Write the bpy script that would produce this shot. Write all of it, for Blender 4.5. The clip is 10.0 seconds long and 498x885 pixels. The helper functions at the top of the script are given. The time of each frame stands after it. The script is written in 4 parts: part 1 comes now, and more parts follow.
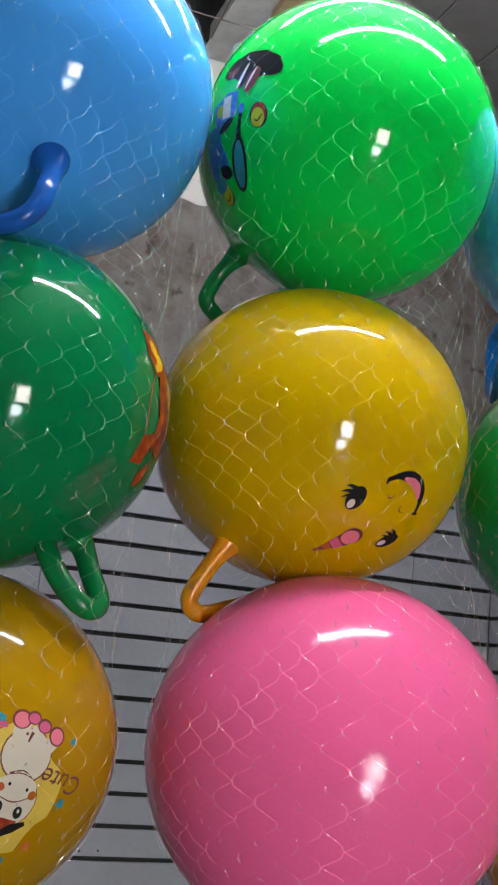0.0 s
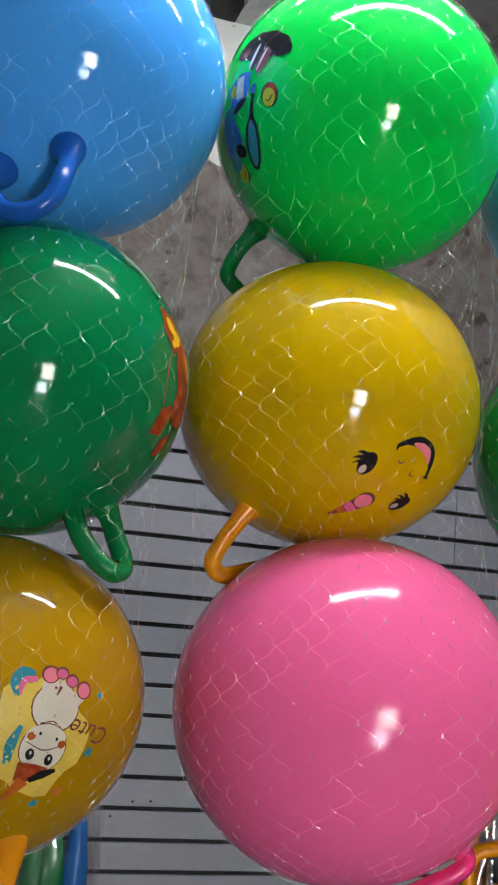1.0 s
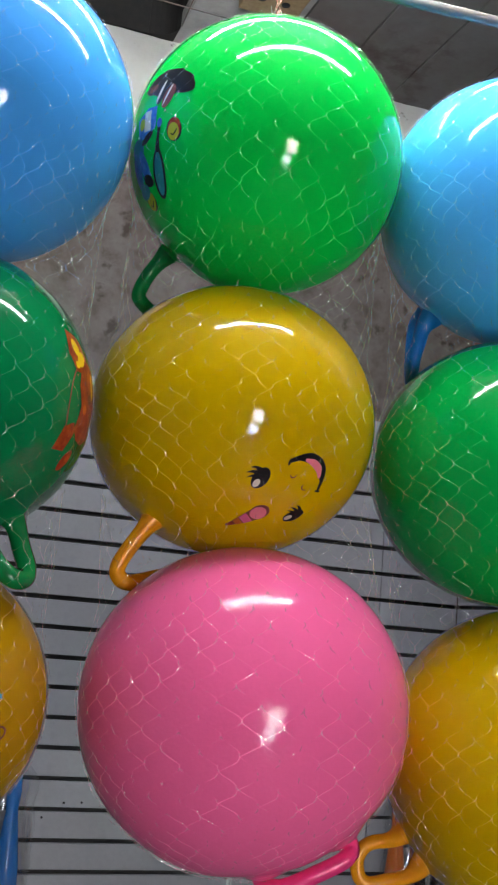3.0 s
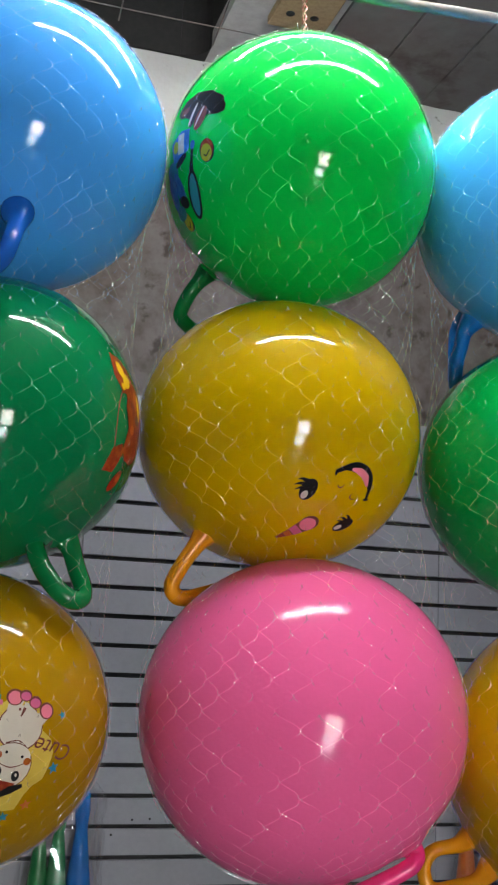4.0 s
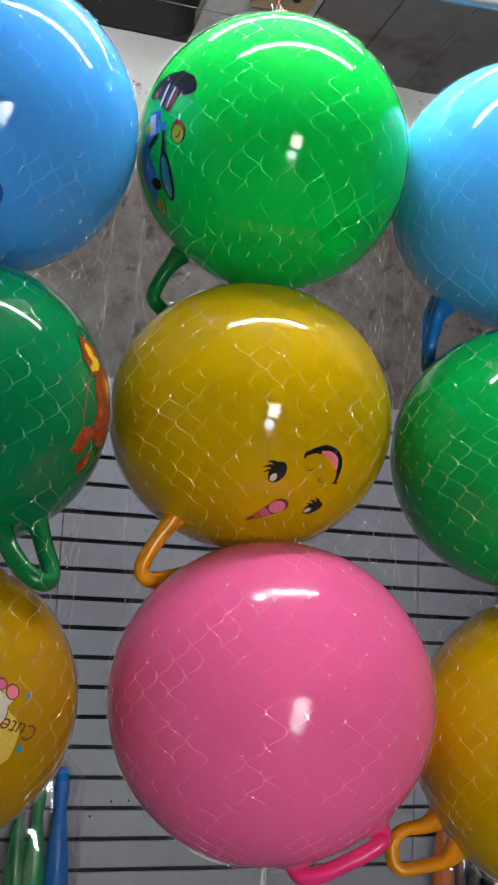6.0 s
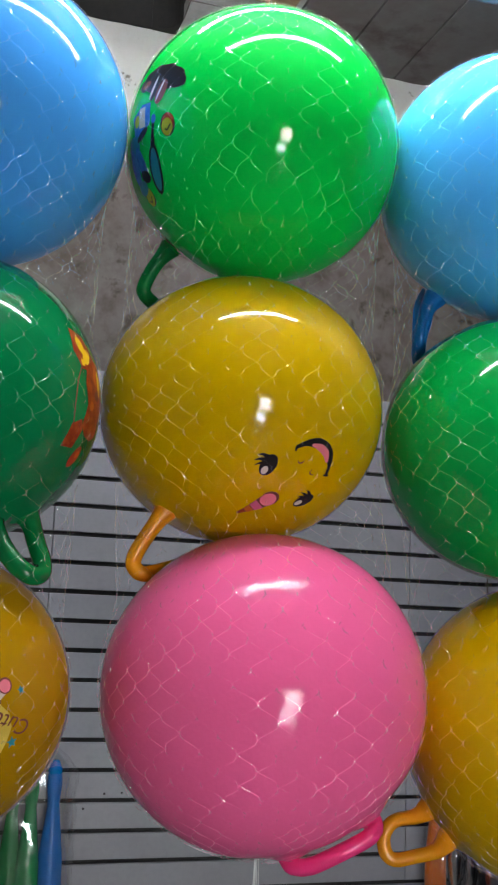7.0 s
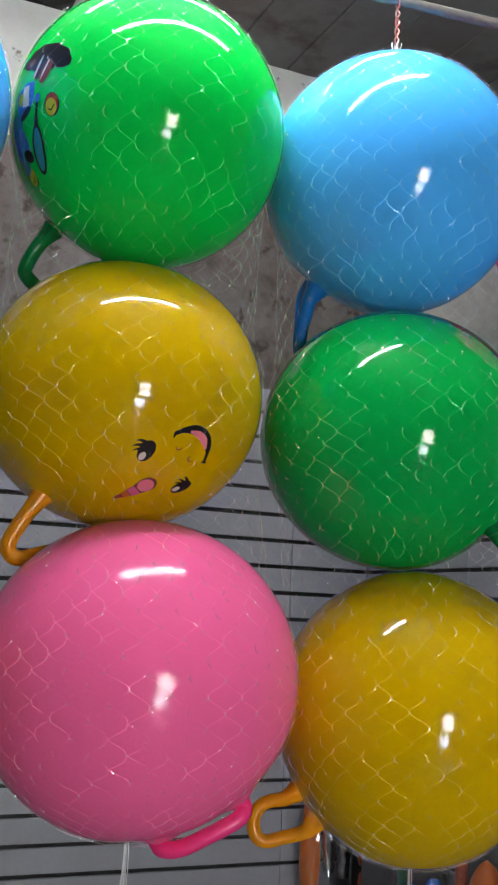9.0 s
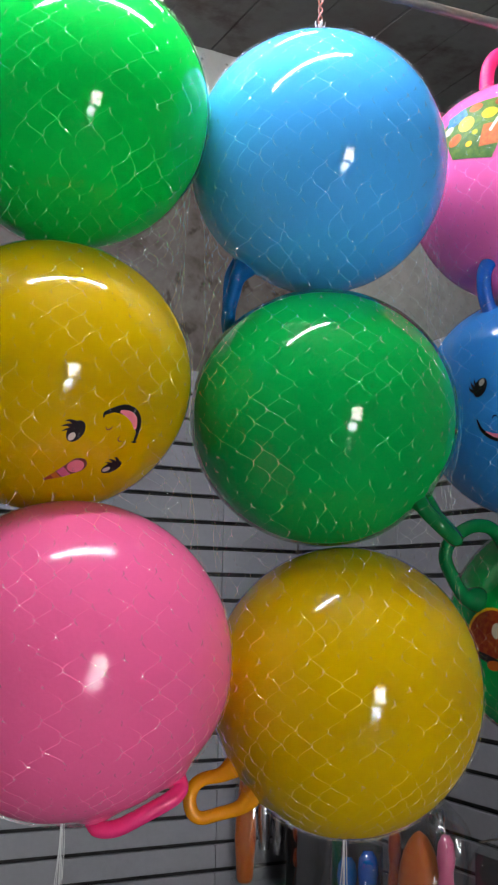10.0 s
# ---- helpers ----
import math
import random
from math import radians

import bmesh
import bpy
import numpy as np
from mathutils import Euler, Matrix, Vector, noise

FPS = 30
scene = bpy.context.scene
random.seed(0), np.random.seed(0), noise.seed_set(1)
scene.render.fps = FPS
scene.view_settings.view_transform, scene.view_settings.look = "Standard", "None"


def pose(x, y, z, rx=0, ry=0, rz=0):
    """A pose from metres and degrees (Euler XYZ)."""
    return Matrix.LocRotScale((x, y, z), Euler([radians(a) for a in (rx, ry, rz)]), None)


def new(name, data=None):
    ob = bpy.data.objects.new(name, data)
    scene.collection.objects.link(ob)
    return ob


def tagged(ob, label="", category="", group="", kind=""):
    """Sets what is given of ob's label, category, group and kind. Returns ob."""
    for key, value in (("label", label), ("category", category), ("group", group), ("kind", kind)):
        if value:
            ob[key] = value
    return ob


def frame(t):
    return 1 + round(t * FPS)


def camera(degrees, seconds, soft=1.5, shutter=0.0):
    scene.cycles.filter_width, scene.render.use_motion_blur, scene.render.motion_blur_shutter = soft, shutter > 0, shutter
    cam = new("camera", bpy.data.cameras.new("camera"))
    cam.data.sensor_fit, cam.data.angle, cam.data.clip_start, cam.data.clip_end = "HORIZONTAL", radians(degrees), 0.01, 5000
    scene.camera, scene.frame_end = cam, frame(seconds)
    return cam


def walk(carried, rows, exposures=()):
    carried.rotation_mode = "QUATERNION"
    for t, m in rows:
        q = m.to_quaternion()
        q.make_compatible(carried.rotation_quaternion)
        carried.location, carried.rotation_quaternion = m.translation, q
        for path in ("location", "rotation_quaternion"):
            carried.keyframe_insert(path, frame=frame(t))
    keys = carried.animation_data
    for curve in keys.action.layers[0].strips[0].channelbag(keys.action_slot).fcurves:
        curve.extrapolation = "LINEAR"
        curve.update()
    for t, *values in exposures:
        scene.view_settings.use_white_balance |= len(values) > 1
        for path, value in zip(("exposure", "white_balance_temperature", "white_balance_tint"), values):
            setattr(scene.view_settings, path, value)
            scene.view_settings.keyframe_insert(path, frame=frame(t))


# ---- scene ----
cam = camera(26.12, 10.0, soft=2.2)
walk(cam, [
    (0.0, pose(-0.1683, 0.1791, 1.4899, 102.090, -5.186, -2.049)),
    (0.5, pose(-0.1368, 0.1442, 1.4918, 100.778, -5.251, 0.420)),
    (1.0, pose(-0.1097, 0.1086, 1.4940, 99.665, -4.721, 1.351)),
    (1.5, pose(-0.0925, 0.1053, 1.4928, 99.840, -5.348, 0.494)),
    (2.0, pose(-0.0744, 0.0902, 1.4937, 101.413, -4.564, -1.070)),
    (2.5, pose(-0.0430, 0.0544, 1.4965, 99.766, -3.264, -4.815)),
    (3.0, pose(-0.0251, 0.0179, 1.5003, 100.114, -4.718, -0.883)),
    (3.2, pose(-0.0337, 0.0045, 1.4992, 100.257, -3.428, 0.955)),
    (4.5, pose(-0.0000, -0.0000, 1.4999, 100.575, -2.513, 2.501)),
    (5.0, pose(0.0081, -0.0013, 1.4979, 99.685, -2.329, 1.929)),
    (5.5, pose(0.0122, 0.0009, 1.4972, 99.290, -2.621, 2.745)),
    (5.7, pose(0.0136, 0.0016, 1.4974, 99.737, -2.638, 1.824)),
    (6.8, pose(0.0139, 0.0002, 1.4994, 99.773, -2.644, 1.756)),
    (7.0, pose(0.0147, -0.0007, 1.4993, 99.346, -2.319, 1.385)),
    (7.5, pose(0.0187, 0.0039, 1.4973, 98.879, -2.619, -0.167)),
    (8.0, pose(0.0220, -0.0017, 1.5013, 99.127, -3.015, -1.340)),
    (8.5, pose(0.0212, -0.0041, 1.5019, 98.590, -3.045, -1.436)),
    (9.0, pose(0.0343, -0.0100, 1.4999, 98.855, -2.609, -4.502)),
    (9.5, pose(0.0345, -0.0124, 1.4959, 98.437, -2.034, -7.362)),
    (10.0, pose(0.0325, -0.0108, 1.4907, 98.140, -1.170, -8.117)),
], exposures=[(0.0, 0.12), (1.5, 0.12), (3.0, -0.02), (7.5, -0.02), (10.0, -0.03)])

# ---- light ----
world = bpy.data.worlds.new("world")
world.use_nodes = True
scene.world = world
sky = world.node_tree.nodes.new("ShaderNodeTexSky")
sky.sky_type, sky.sun_disc, sky.sun_elevation, sky.sun_rotation = "NISHITA", False, radians(40), radians(200)
back_node = world.node_tree.nodes["Background"]
back_node.inputs["Strength"].default_value = 0.12
world.node_tree.links.new(sky.outputs["Color"], back_node.inputs["Color"])
TUBE_POWER = 145.0
DOOR_GLOW = 40.0

# ---- materials ----


def material(name, colour, rough=0.5, metal=0.0, grain=None, blotch=None, bump=0.0, bump_scale=80.0, coat=0.0, spec=0.5, vary=0.0, trans=0.0, sss=0.0, spots=None):
    """Principled material. grain, blotch: (scale, colour, amount) of fine and coarse variation."""
    mat = bpy.data.materials.new(name)
    mat.use_nodes = True
    nt = mat.node_tree
    n, l = nt.nodes, nt.links
    p = n["Principled BSDF"]
    p.inputs["Roughness"].default_value = rough
    p.inputs["Metallic"].default_value = metal
    p.inputs["Coat Weight"].default_value = coat
    p.inputs["Coat Roughness"].default_value = 0.06
    p.inputs["Specular IOR Level"].default_value = spec
    p.inputs["Transmission Weight"].default_value = trans
    if sss:
        p.inputs["Subsurface Weight"].default_value = sss
        p.inputs["Subsurface Radius"].default_value = (0.03, 0.03, 0.03)
        p.inputs["Subsurface Scale"].default_value = 0.6
    tc = n.new("ShaderNodeTexCoord")
    rgb = n.new("ShaderNodeRGB")
    rgb.outputs[0].default_value = (*colour, 1)
    col = rgb.outputs[0]
    for k, layer in enumerate((grain, blotch, spots)):
        if not layer:
            continue
        scale, other, amount = layer[:3]
        tex = n.new("ShaderNodeTexNoise")
        tex.inputs["Scale"].default_value = scale
        tex.inputs["Detail"].default_value = 8.0
        tex.inputs["Roughness"].default_value = 0.62
        ramp = n.new("ShaderNodeValToRGB")
        ramp.color_ramp.elements[0].position = 0.42 if k == 0 else 0.46
        ramp.color_ramp.elements[1].position = 0.68
        if k == 2:
            ramp.color_ramp.elements[0].position, ramp.color_ramp.elements[1].position = layer[3:]
        mul = n.new("ShaderNodeMath")
        mul.operation = "MULTIPLY"
        mul.inputs[1].default_value = amount
        mix = n.new("ShaderNodeMix")
        mix.data_type = "RGBA"
        mix.inputs["B"].default_value = (*other, 1)
        l.new(tc.outputs["Object"], tex.inputs["Vector"])
        l.new(tex.outputs["Fac"], ramp.inputs["Fac"])
        l.new(ramp.outputs["Color"], mul.inputs[0])
        l.new(mul.outputs[0], mix.inputs["Factor"])
        l.new(col, mix.inputs["A"])
        col = mix.outputs["Result"]
    if vary:
        info = n.new("ShaderNodeObjectInfo")
        hsv = n.new("ShaderNodeHueSaturation")
        rng = n.new("ShaderNodeMapRange")
        rng.inputs["To Min"].default_value, rng.inputs["To Max"].default_value = 1 - vary, 1 + vary
        l.new(info.outputs["Random"], rng.inputs["Value"])
        l.new(rng.outputs["Result"], hsv.inputs["Value"])
        l.new(col, hsv.inputs["Color"])
        col = hsv.outputs["Color"]
    l.new(col, p.inputs["Base Color"])
    if bump:
        tex = n.new("ShaderNodeTexNoise")
        tex.inputs["Scale"].default_value = bump_scale
        tex.inputs["Detail"].default_value = 6.0
        b = n.new("ShaderNodeBump")
        b.inputs["Strength"].default_value = bump
        b.inputs["Distance"].default_value = 0.004
        l.new(tc.outputs["Object"], tex.inputs["Vector"])
        l.new(tex.outputs["Fac"], b.inputs["Height"])
        l.new(b.outputs["Normal"], p.inputs["Normal"])
    return mat


def glow(name, colour, strength):
    mat = bpy.data.materials.new(name)
    mat.use_nodes = True
    n = mat.node_tree.nodes
    n.remove(n["Principled BSDF"])
    e = n.new("ShaderNodeEmission")
    e.inputs["Color"].default_value, e.inputs["Strength"].default_value = (*colour, 1), strength
    mat.node_tree.links.new(e.outputs[0], n["Material Output"].inputs["Surface"])
    return mat


def clear(name, colour, cover, rough):
    """Thin clear plastic: partly see-through, partly glossy."""
    mat = bpy.data.materials.new(name)
    mat.use_nodes = True
    n, l = mat.node_tree.nodes, mat.node_tree.links
    p = n["Principled BSDF"]
    p.inputs["Base Color"].default_value = (*colour, 1)
    p.inputs["Roughness"].default_value = rough
    p.inputs["Specular IOR Level"].default_value = 1.0
    t = n.new("ShaderNodeBsdfTransparent")
    mix = n.new("ShaderNodeMixShader")
    mix.inputs[0].default_value = cover
    l.new(t.outputs[0], mix.inputs[1])
    l.new(p.outputs[0], mix.inputs[2])
    l.new(mix.outputs[0], n["Material Output"].inputs["Surface"])
    return mat


def shiny_film(name, share, rough):
    """Clear plastic that shows by its gloss alone."""
    mat = bpy.data.materials.new(name)
    mat.use_nodes = True
    n, l = mat.node_tree.nodes, mat.node_tree.links
    n.remove(n["Principled BSDF"])
    g = n.new("ShaderNodeBsdfGlossy")
    g.inputs["Roughness"].default_value = rough
    t = n.new("ShaderNodeBsdfTransparent")
    mix = n.new("ShaderNodeMixShader")
    mix.inputs[0].default_value = share
    l.new(t.outputs[0], mix.inputs[1])
    l.new(g.outputs[0], mix.inputs[2])
    l.new(mix.outputs[0], n["Material Output"].inputs["Surface"])
    return mat


def nylon_net(name, haze, gloss, rough):
    """Clear nylon thread: see-through, seen by its gleam; noise in the gloss paints broken glints."""
    mat = clear(name, (0.9, 0.92, 0.94), haze, 0.25)
    n, l = mat.node_tree.nodes, mat.node_tree.links
    g = n.new("ShaderNodeBsdfGlossy")
    g.inputs["Roughness"].default_value = rough
    tc = n.new("ShaderNodeTexCoord")
    tex = n.new("ShaderNodeTexNoise")
    tex.inputs["Scale"].default_value = 15.0
    tex.inputs["Detail"].default_value = 2.0
    # gloss strong in some patches, faint elsewhere, to imitate glints that come and go
    rng = n.new("ShaderNodeMapRange")
    rng.inputs["From Min"].default_value, rng.inputs["From Max"].default_value = 0.47, 0.62
    rng.inputs["To Min"].default_value, rng.inputs["To Max"].default_value = gloss * 0.06, gloss
    l.new(tc.outputs["Object"], tex.inputs["Vector"])
    l.new(tex.outputs["Fac"], rng.inputs["Value"])
    l.new(rng.outputs["Result"], g.inputs["Color"])
    both = n.new("ShaderNodeAddShader")
    l.new(n["Mix Shader"].outputs[0], both.inputs[0])
    l.new(g.outputs[0], both.inputs[1])
    l.new(both.outputs[0], n["Material Output"].inputs["Surface"])
    return mat


def vinyl(name, colour, rough=0.075, bump=0.0):
    lighter = tuple(min(1, c * 1.12 + 0.01) for c in colour)
    darker = tuple(c * 0.86 for c in colour)
    mat = material(name, colour, rough=rough, grain=(240.0, darker, 0.12), blotch=(5.0, lighter, 0.35), bump=bump or 0.008, bump_scale=170.0 if bump else 60.0, spec=0.32)
    return mat


M = {
    "light_blue": vinyl("light blue vinyl", (0.055, 0.315, 0.82)),
    "sky_blue": vinyl("sky blue vinyl", (0.07, 0.43, 1.0)),
    "green": vinyl("bright green vinyl", (0.001, 0.55, 0.062)),
    "sea_green": vinyl("sea green vinyl", (0.001, 0.165, 0.052)),
    "leaf_green": vinyl("leaf green vinyl", (0.001, 0.33, 0.056)),
    "yellow": vinyl("mustard yellow vinyl", (0.555, 0.352, 0.0)),
    "amber": vinyl("amber yellow vinyl", (0.385, 0.205, 0.001)),
    "pink": vinyl("pink vinyl", (0.90, 0.125, 0.335), rough=0.12, bump=0.06),
    "hot_pink": vinyl("hot pink vinyl", (0.94, 0.16, 0.48)),
    "mid_blue": vinyl("mid blue vinyl", (0.03, 0.22, 0.62)),
    "orange": vinyl("orange vinyl", (0.72, 0.27, 0.006), rough=0.2),
    "dark_green": vinyl("dark green vinyl", (0.002, 0.13, 0.03), rough=0.22),
    "mid_green": vinyl("mid green vinyl", (0.002, 0.15, 0.04), rough=0.22),
    "navy_blue": vinyl("deep blue vinyl", (0.008, 0.085, 0.40), rough=0.2),
    "teal_blue": vinyl("teal blue vinyl", (0.006, 0.12, 0.40), rough=0.2),
    "deep_pink": vinyl("deep pink vinyl", (0.80, 0.035, 0.20), rough=0.25),
    "ink_black": material("black print ink", (0.008, 0.007, 0.008), rough=0.42, spec=0.25),
    "ink_white": material("white print ink", (0.60, 0.53, 0.44), rough=0.42, spec=0.25, blotch=(40, (0.6, 0.55, 0.5), 0.3)),
    "ink_cream": material("cream print ink", (0.64, 0.45, 0.07), rough=0.42, spec=0.25, blotch=(30, (0.56, 0.36, 0.03), 0.5)),
    "ink_pink": material("pink print ink", (0.75, 0.19, 0.26), rough=0.42, spec=0.25),
    "ink_rose": material("rose print ink", (0.62, 0.12, 0.25), rough=0.42, spec=0.25),
    "ink_orange": material("orange print ink", (0.48, 0.09, 0.012), rough=0.42, spec=0.25, grain=(120, (0.5, 0.24, 0.02), 0.4)),
    "ink_red": material("red print ink", (0.24, 0.020, 0.008), rough=0.42, spec=0.25, grain=(90, (0.6, 0.2, 0.02), 0.35)),
    "ink_brown": material("brown print ink", (0.16, 0.04, 0.03), rough=0.42, spec=0.25),
    "ink_blue": material("blue print ink", (0.02, 0.13, 0.42), rough=0.42, spec=0.25, grain=(120, (0.1, 0.4, 0.6), 0.5)),
    "ink_teal": material("teal print ink", (0.02, 0.22, 0.28), rough=0.42, spec=0.25),
    "ink_lime": material("lime print ink", (0.38, 0.42, 0.01), rough=0.42, spec=0.25),
    "ink_yellow": material("yellow print ink", (0.80, 0.50, 0.01), rough=0.42, spec=0.25),
    "ink_leaf": material("leaf green print ink", (0.03, 0.11, 0.01), rough=0.42, spec=0.25, grain=(60, (0.16, 0.24, 0.02), 0.6)),
    "net": nylon_net("clear nylon net", 0.003, 0.27, 0.04),
    # extra white haze on the knots paints in their bright specks
    "net_knot": nylon_net("nylon net knot", 0.26, 0.42, 0.12),
    "net_slack": nylon_net("slack nylon net", 0.02, 0.26, 0.10),
    "nylon": clear("white nylon tuft", (0.85, 0.87, 0.88), 0.55, 0.3),
    "string": material("red and white string", (0.42, 0.09, 0.08), rough=0.7, grain=(160, (0.7, 0.5, 0.48), 0.7)),
    "film": shiny_film("clear cellophane", 0.14, 0.07),
    "board": material("grey-white laminate board", (0.235, 0.23, 0.262), rough=0.45, grain=(55.0, (0.19, 0.186, 0.212), 0.35), blotch=(2.6, (0.185, 0.18, 0.20), 0.5), bump=0.03, bump_scale=30, vary=0.035),
    "groove": material("dark groove", (0.012, 0.011, 0.012), rough=0.7),
    "plaster": material("stained grey-brown plaster", (0.115, 0.098, 0.09), rough=0.85, grain=(15.0, (0.05, 0.034, 0.027), 0.85), blotch=(4.2, (0.165, 0.15, 0.145), 0.8), spots=(11.0, (0.035, 0.022, 0.016), 0.85, 0.585, 0.66), bump=0.35, bump_scale=24),
    "whitewash": material("flaking whitewash", (0.48, 0.47, 0.455), rough=0.85, grain=(38.0, (0.45, 0.42, 0.38), 0.4), blotch=(7.0, (0.55, 0.52, 0.49), 0.5), spots=(20.0, (0.10, 0.08, 0.06), 0.8, 0.63, 0.69), bump=0.5, bump_scale=35),
    "ceiling_board": material("grey ceiling board", (0.16, 0.157, 0.157), rough=0.8, grain=(30.0, (0.115, 0.11, 0.11), 0.4), blotch=(1.8, (0.11, 0.075, 0.065), 0.7), spots=(3.3, (0.05, 0.028, 0.022), 0.8, 0.58, 0.72), bump=0.12, bump_scale=40),
    "ceiling_white": material("white ceiling plaster", (0.42, 0.41, 0.40), rough=0.85, grain=(24.0, (0.28, 0.265, 0.25), 0.5), blotch=(3.0, (0.33, 0.315, 0.305), 0.6), bump=0.2),
    "dark": material("dark void", (0.006, 0.006, 0.006), rough=0.9),
    "hatch_shade_and_card": material("near-black hatch shade and dark card", (0.010, 0.009, 0.009), rough=0.8, grain=(40, (0.02, 0.017, 0.015), 0.5)),
    "plate_wood": material("raw plywood", (0.30, 0.21, 0.11), rough=0.7, grain=(70, (0.20, 0.13, 0.06), 0.6)),
    "steel": material("galvanised steel", (0.11, 0.108, 0.105), rough=0.6, metal=0.3, grain=(45, (0.22, 0.16, 0.13), 0.6), blotch=(5, (0.3, 0.16, 0.12), 0.5), bump=0.05),
    "paint": material("plain shop wall paint", (0.30, 0.295, 0.288), rough=0.8, grain=(20, (0.24, 0.235, 0.23), 0.4), blotch=(1.5, (0.26, 0.25, 0.24), 0.5)),
    "floor": material("worn grey floor tile", (0.15, 0.145, 0.138), rough=0.5, grain=(30, (0.12, 0.115, 0.11), 0.5), blotch=(2, (0.17, 0.16, 0.15), 0.5)),
    "frame": material("grey painted metal", (0.25, 0.25, 0.26), rough=0.45, grain=(50, (0.18, 0.18, 0.18), 0.4)),
    "housing": material("white lamp housing", (0.75, 0.75, 0.74), rough=0.4),
    "black_card": material("black card", (0.015, 0.015, 0.017), rough=0.4),
    "foil": material("silver foil", (0.8, 0.8, 0.8), rough=0.14, metal=1.0, bump=0.9, bump_scale=45),
}

# ---- mesh helpers ----


def part(name, bm, mats, parent, label="", smooth=True):
    me = bpy.data.meshes.new(name)
    bm.to_mesh(me)
    bm.free()
    for m in mats if isinstance(mats, (list, tuple)) else [mats]:
        me.materials.append(m)
    if smooth:
        me.shade_smooth()
    ob = new(name, me)
    if parent:
        ob.parent = parent
    if label:
        ob["label"] = label
    return ob


def empty(name, m, label, category, group="", kind=""):
    e = new(name)
    e.matrix_basis = m
    e.empty_display_size = 0.05
    return tagged(e, label, category, group, kind)


def box(bm, x0, x1, y0, y1, z0, z1, bevel=0.0, mat=0):
    vs = [bm.verts.new((x, y, z)) for x in (x0, x1) for y in (y0, y1) for z in (z0, z1)]
    idx = ((0, 1, 3, 2), (4, 6, 7, 5), (0, 4, 5, 1), (2, 3, 7, 6), (0, 2, 6, 4), (1, 5, 7, 3))
    fs = [bm.faces.new([vs[i] for i in f]) for f in idx]
    for f in fs:
        f.material_index = mat
    if bevel:
        es = {e for f in fs for e in f.edges}
        bmesh.ops.bevel(bm, geom=list(es), offset=bevel, segments=2, affect="EDGES", profile=0.6)
    return bm


def spline(points, steps=10):
    """Catmull-Rom through the points."""
    p = [Vector(q) for q in points]
    p = [p[0] * 2 - p[1]] + p + [p[-1] * 2 - p[-2]]
    out = []
    for i in range(1, len(p) - 2):
        for k in range(steps):
            t = k / steps
            a, b, c, d = p[i - 1], p[i], p[i + 1], p[i + 2]
            out.append(0.5 * ((2 * b) + (c - a) * t + (2 * a - 5 * b + 4 * c - d) * t * t + (3 * b - a - 3 * c + d) * t ** 3))
    return out + [p[-2]]


def tube(bm, path, radius, sides=14, cap=True, mat=0):
    """A tube along path; radius is a number or one for each point."""
    path = [Vector(q) for q in path]
    rad = radius if isinstance(radius, list) else [radius] * len(path)
    t0 = (path[1] - path[0]).normalized()
    side = t0.orthogonal().normalized()
    rings = []
    for i, q in enumerate(path):
        a, b = path[max(0, i - 1)], path[min(len(path) - 1, i + 1)]
        t = (b - a).normalized() if (b - a).length > 1e-9 else t0
        side = (side - t * side.dot(t)).normalized()
        up = t.cross(side)
        rings.append([bm.verts.new(q + (side * math.cos(2 * math.pi * k / sides) + up * math.sin(2 * math.pi * k / sides)) * rad[i]) for k in range(sides)])
    for r0, r1 in zip(rings, rings[1:]):
        for k in range(sides):
            f = bm.faces.new((r0[k], r0[(k + 1) % sides], r1[(k + 1) % sides], r1[k]))
            f.material_index = mat
    if cap:
        bm.faces.new(rings[0][::-1]).material_index = mat
        bm.faces.new(rings[-1]).material_index = mat
    return bm


def lathe(bm, profile, sides=24, centre=(0, 0, 0), mat=0):
    """Turns a profile of (radius, z) about the z axis."""
    c = Vector(centre)
    rings = []
    for r, z in profile:
        rings.append([bm.verts.new(c + Vector((max(r, 1e-4) * math.cos(2 * math.pi * k / sides), max(r, 1e-4) * math.sin(2 * math.pi * k / sides), z))) for k in range(sides)])
    for r0, r1 in zip(rings, rings[1:]):
        for k in range(sides):
            bm.faces.new((r0[k], r0[(k + 1) % sides], r1[(k + 1) % sides], r1[k])).material_index = mat
    bm.faces.new(rings[0][::-1]).material_index = mat
    bm.faces.new(rings[-1]).material_index = mat
    return bm


# ---- the room: a frame whose x runs along the slatted wall and whose y runs into it ----
ROOM = Matrix.Translation((0.753, 3.808, 0)) @ Matrix.Rotation(radians(19.2), 4, "Z")
CEIL = 3.48
TOP = 2.262
PITCH = 0.089
LEFT, RIGHT, BACK = -4.4, 1.6, -6.1


def structure(name, bm, mats, label, smooth=False):
    ob = part(name, bm, mats, None, smooth=smooth)
    ob.matrix_basis = ROOM
    return tagged(ob, label, "", "", "structure")


structure("floor", box(bmesh.new(), LEFT - 0.2, RIGHT + 0.2, BACK - 1.5, 0.3, -0.12, 0.0), M["floor"], "worn grey tiled shop floor")

# slatted wall: plaster wall with the panels in front of its lower part
bm = box(bmesh.new(), LEFT - 0.2, RIGHT + 0.2, 0.02, 0.22, 0.0, CEIL + 0.5)
wall_north = structure("wall_north", bm, M["plaster"], "stained grey-brown plaster wall above the slatted panels")

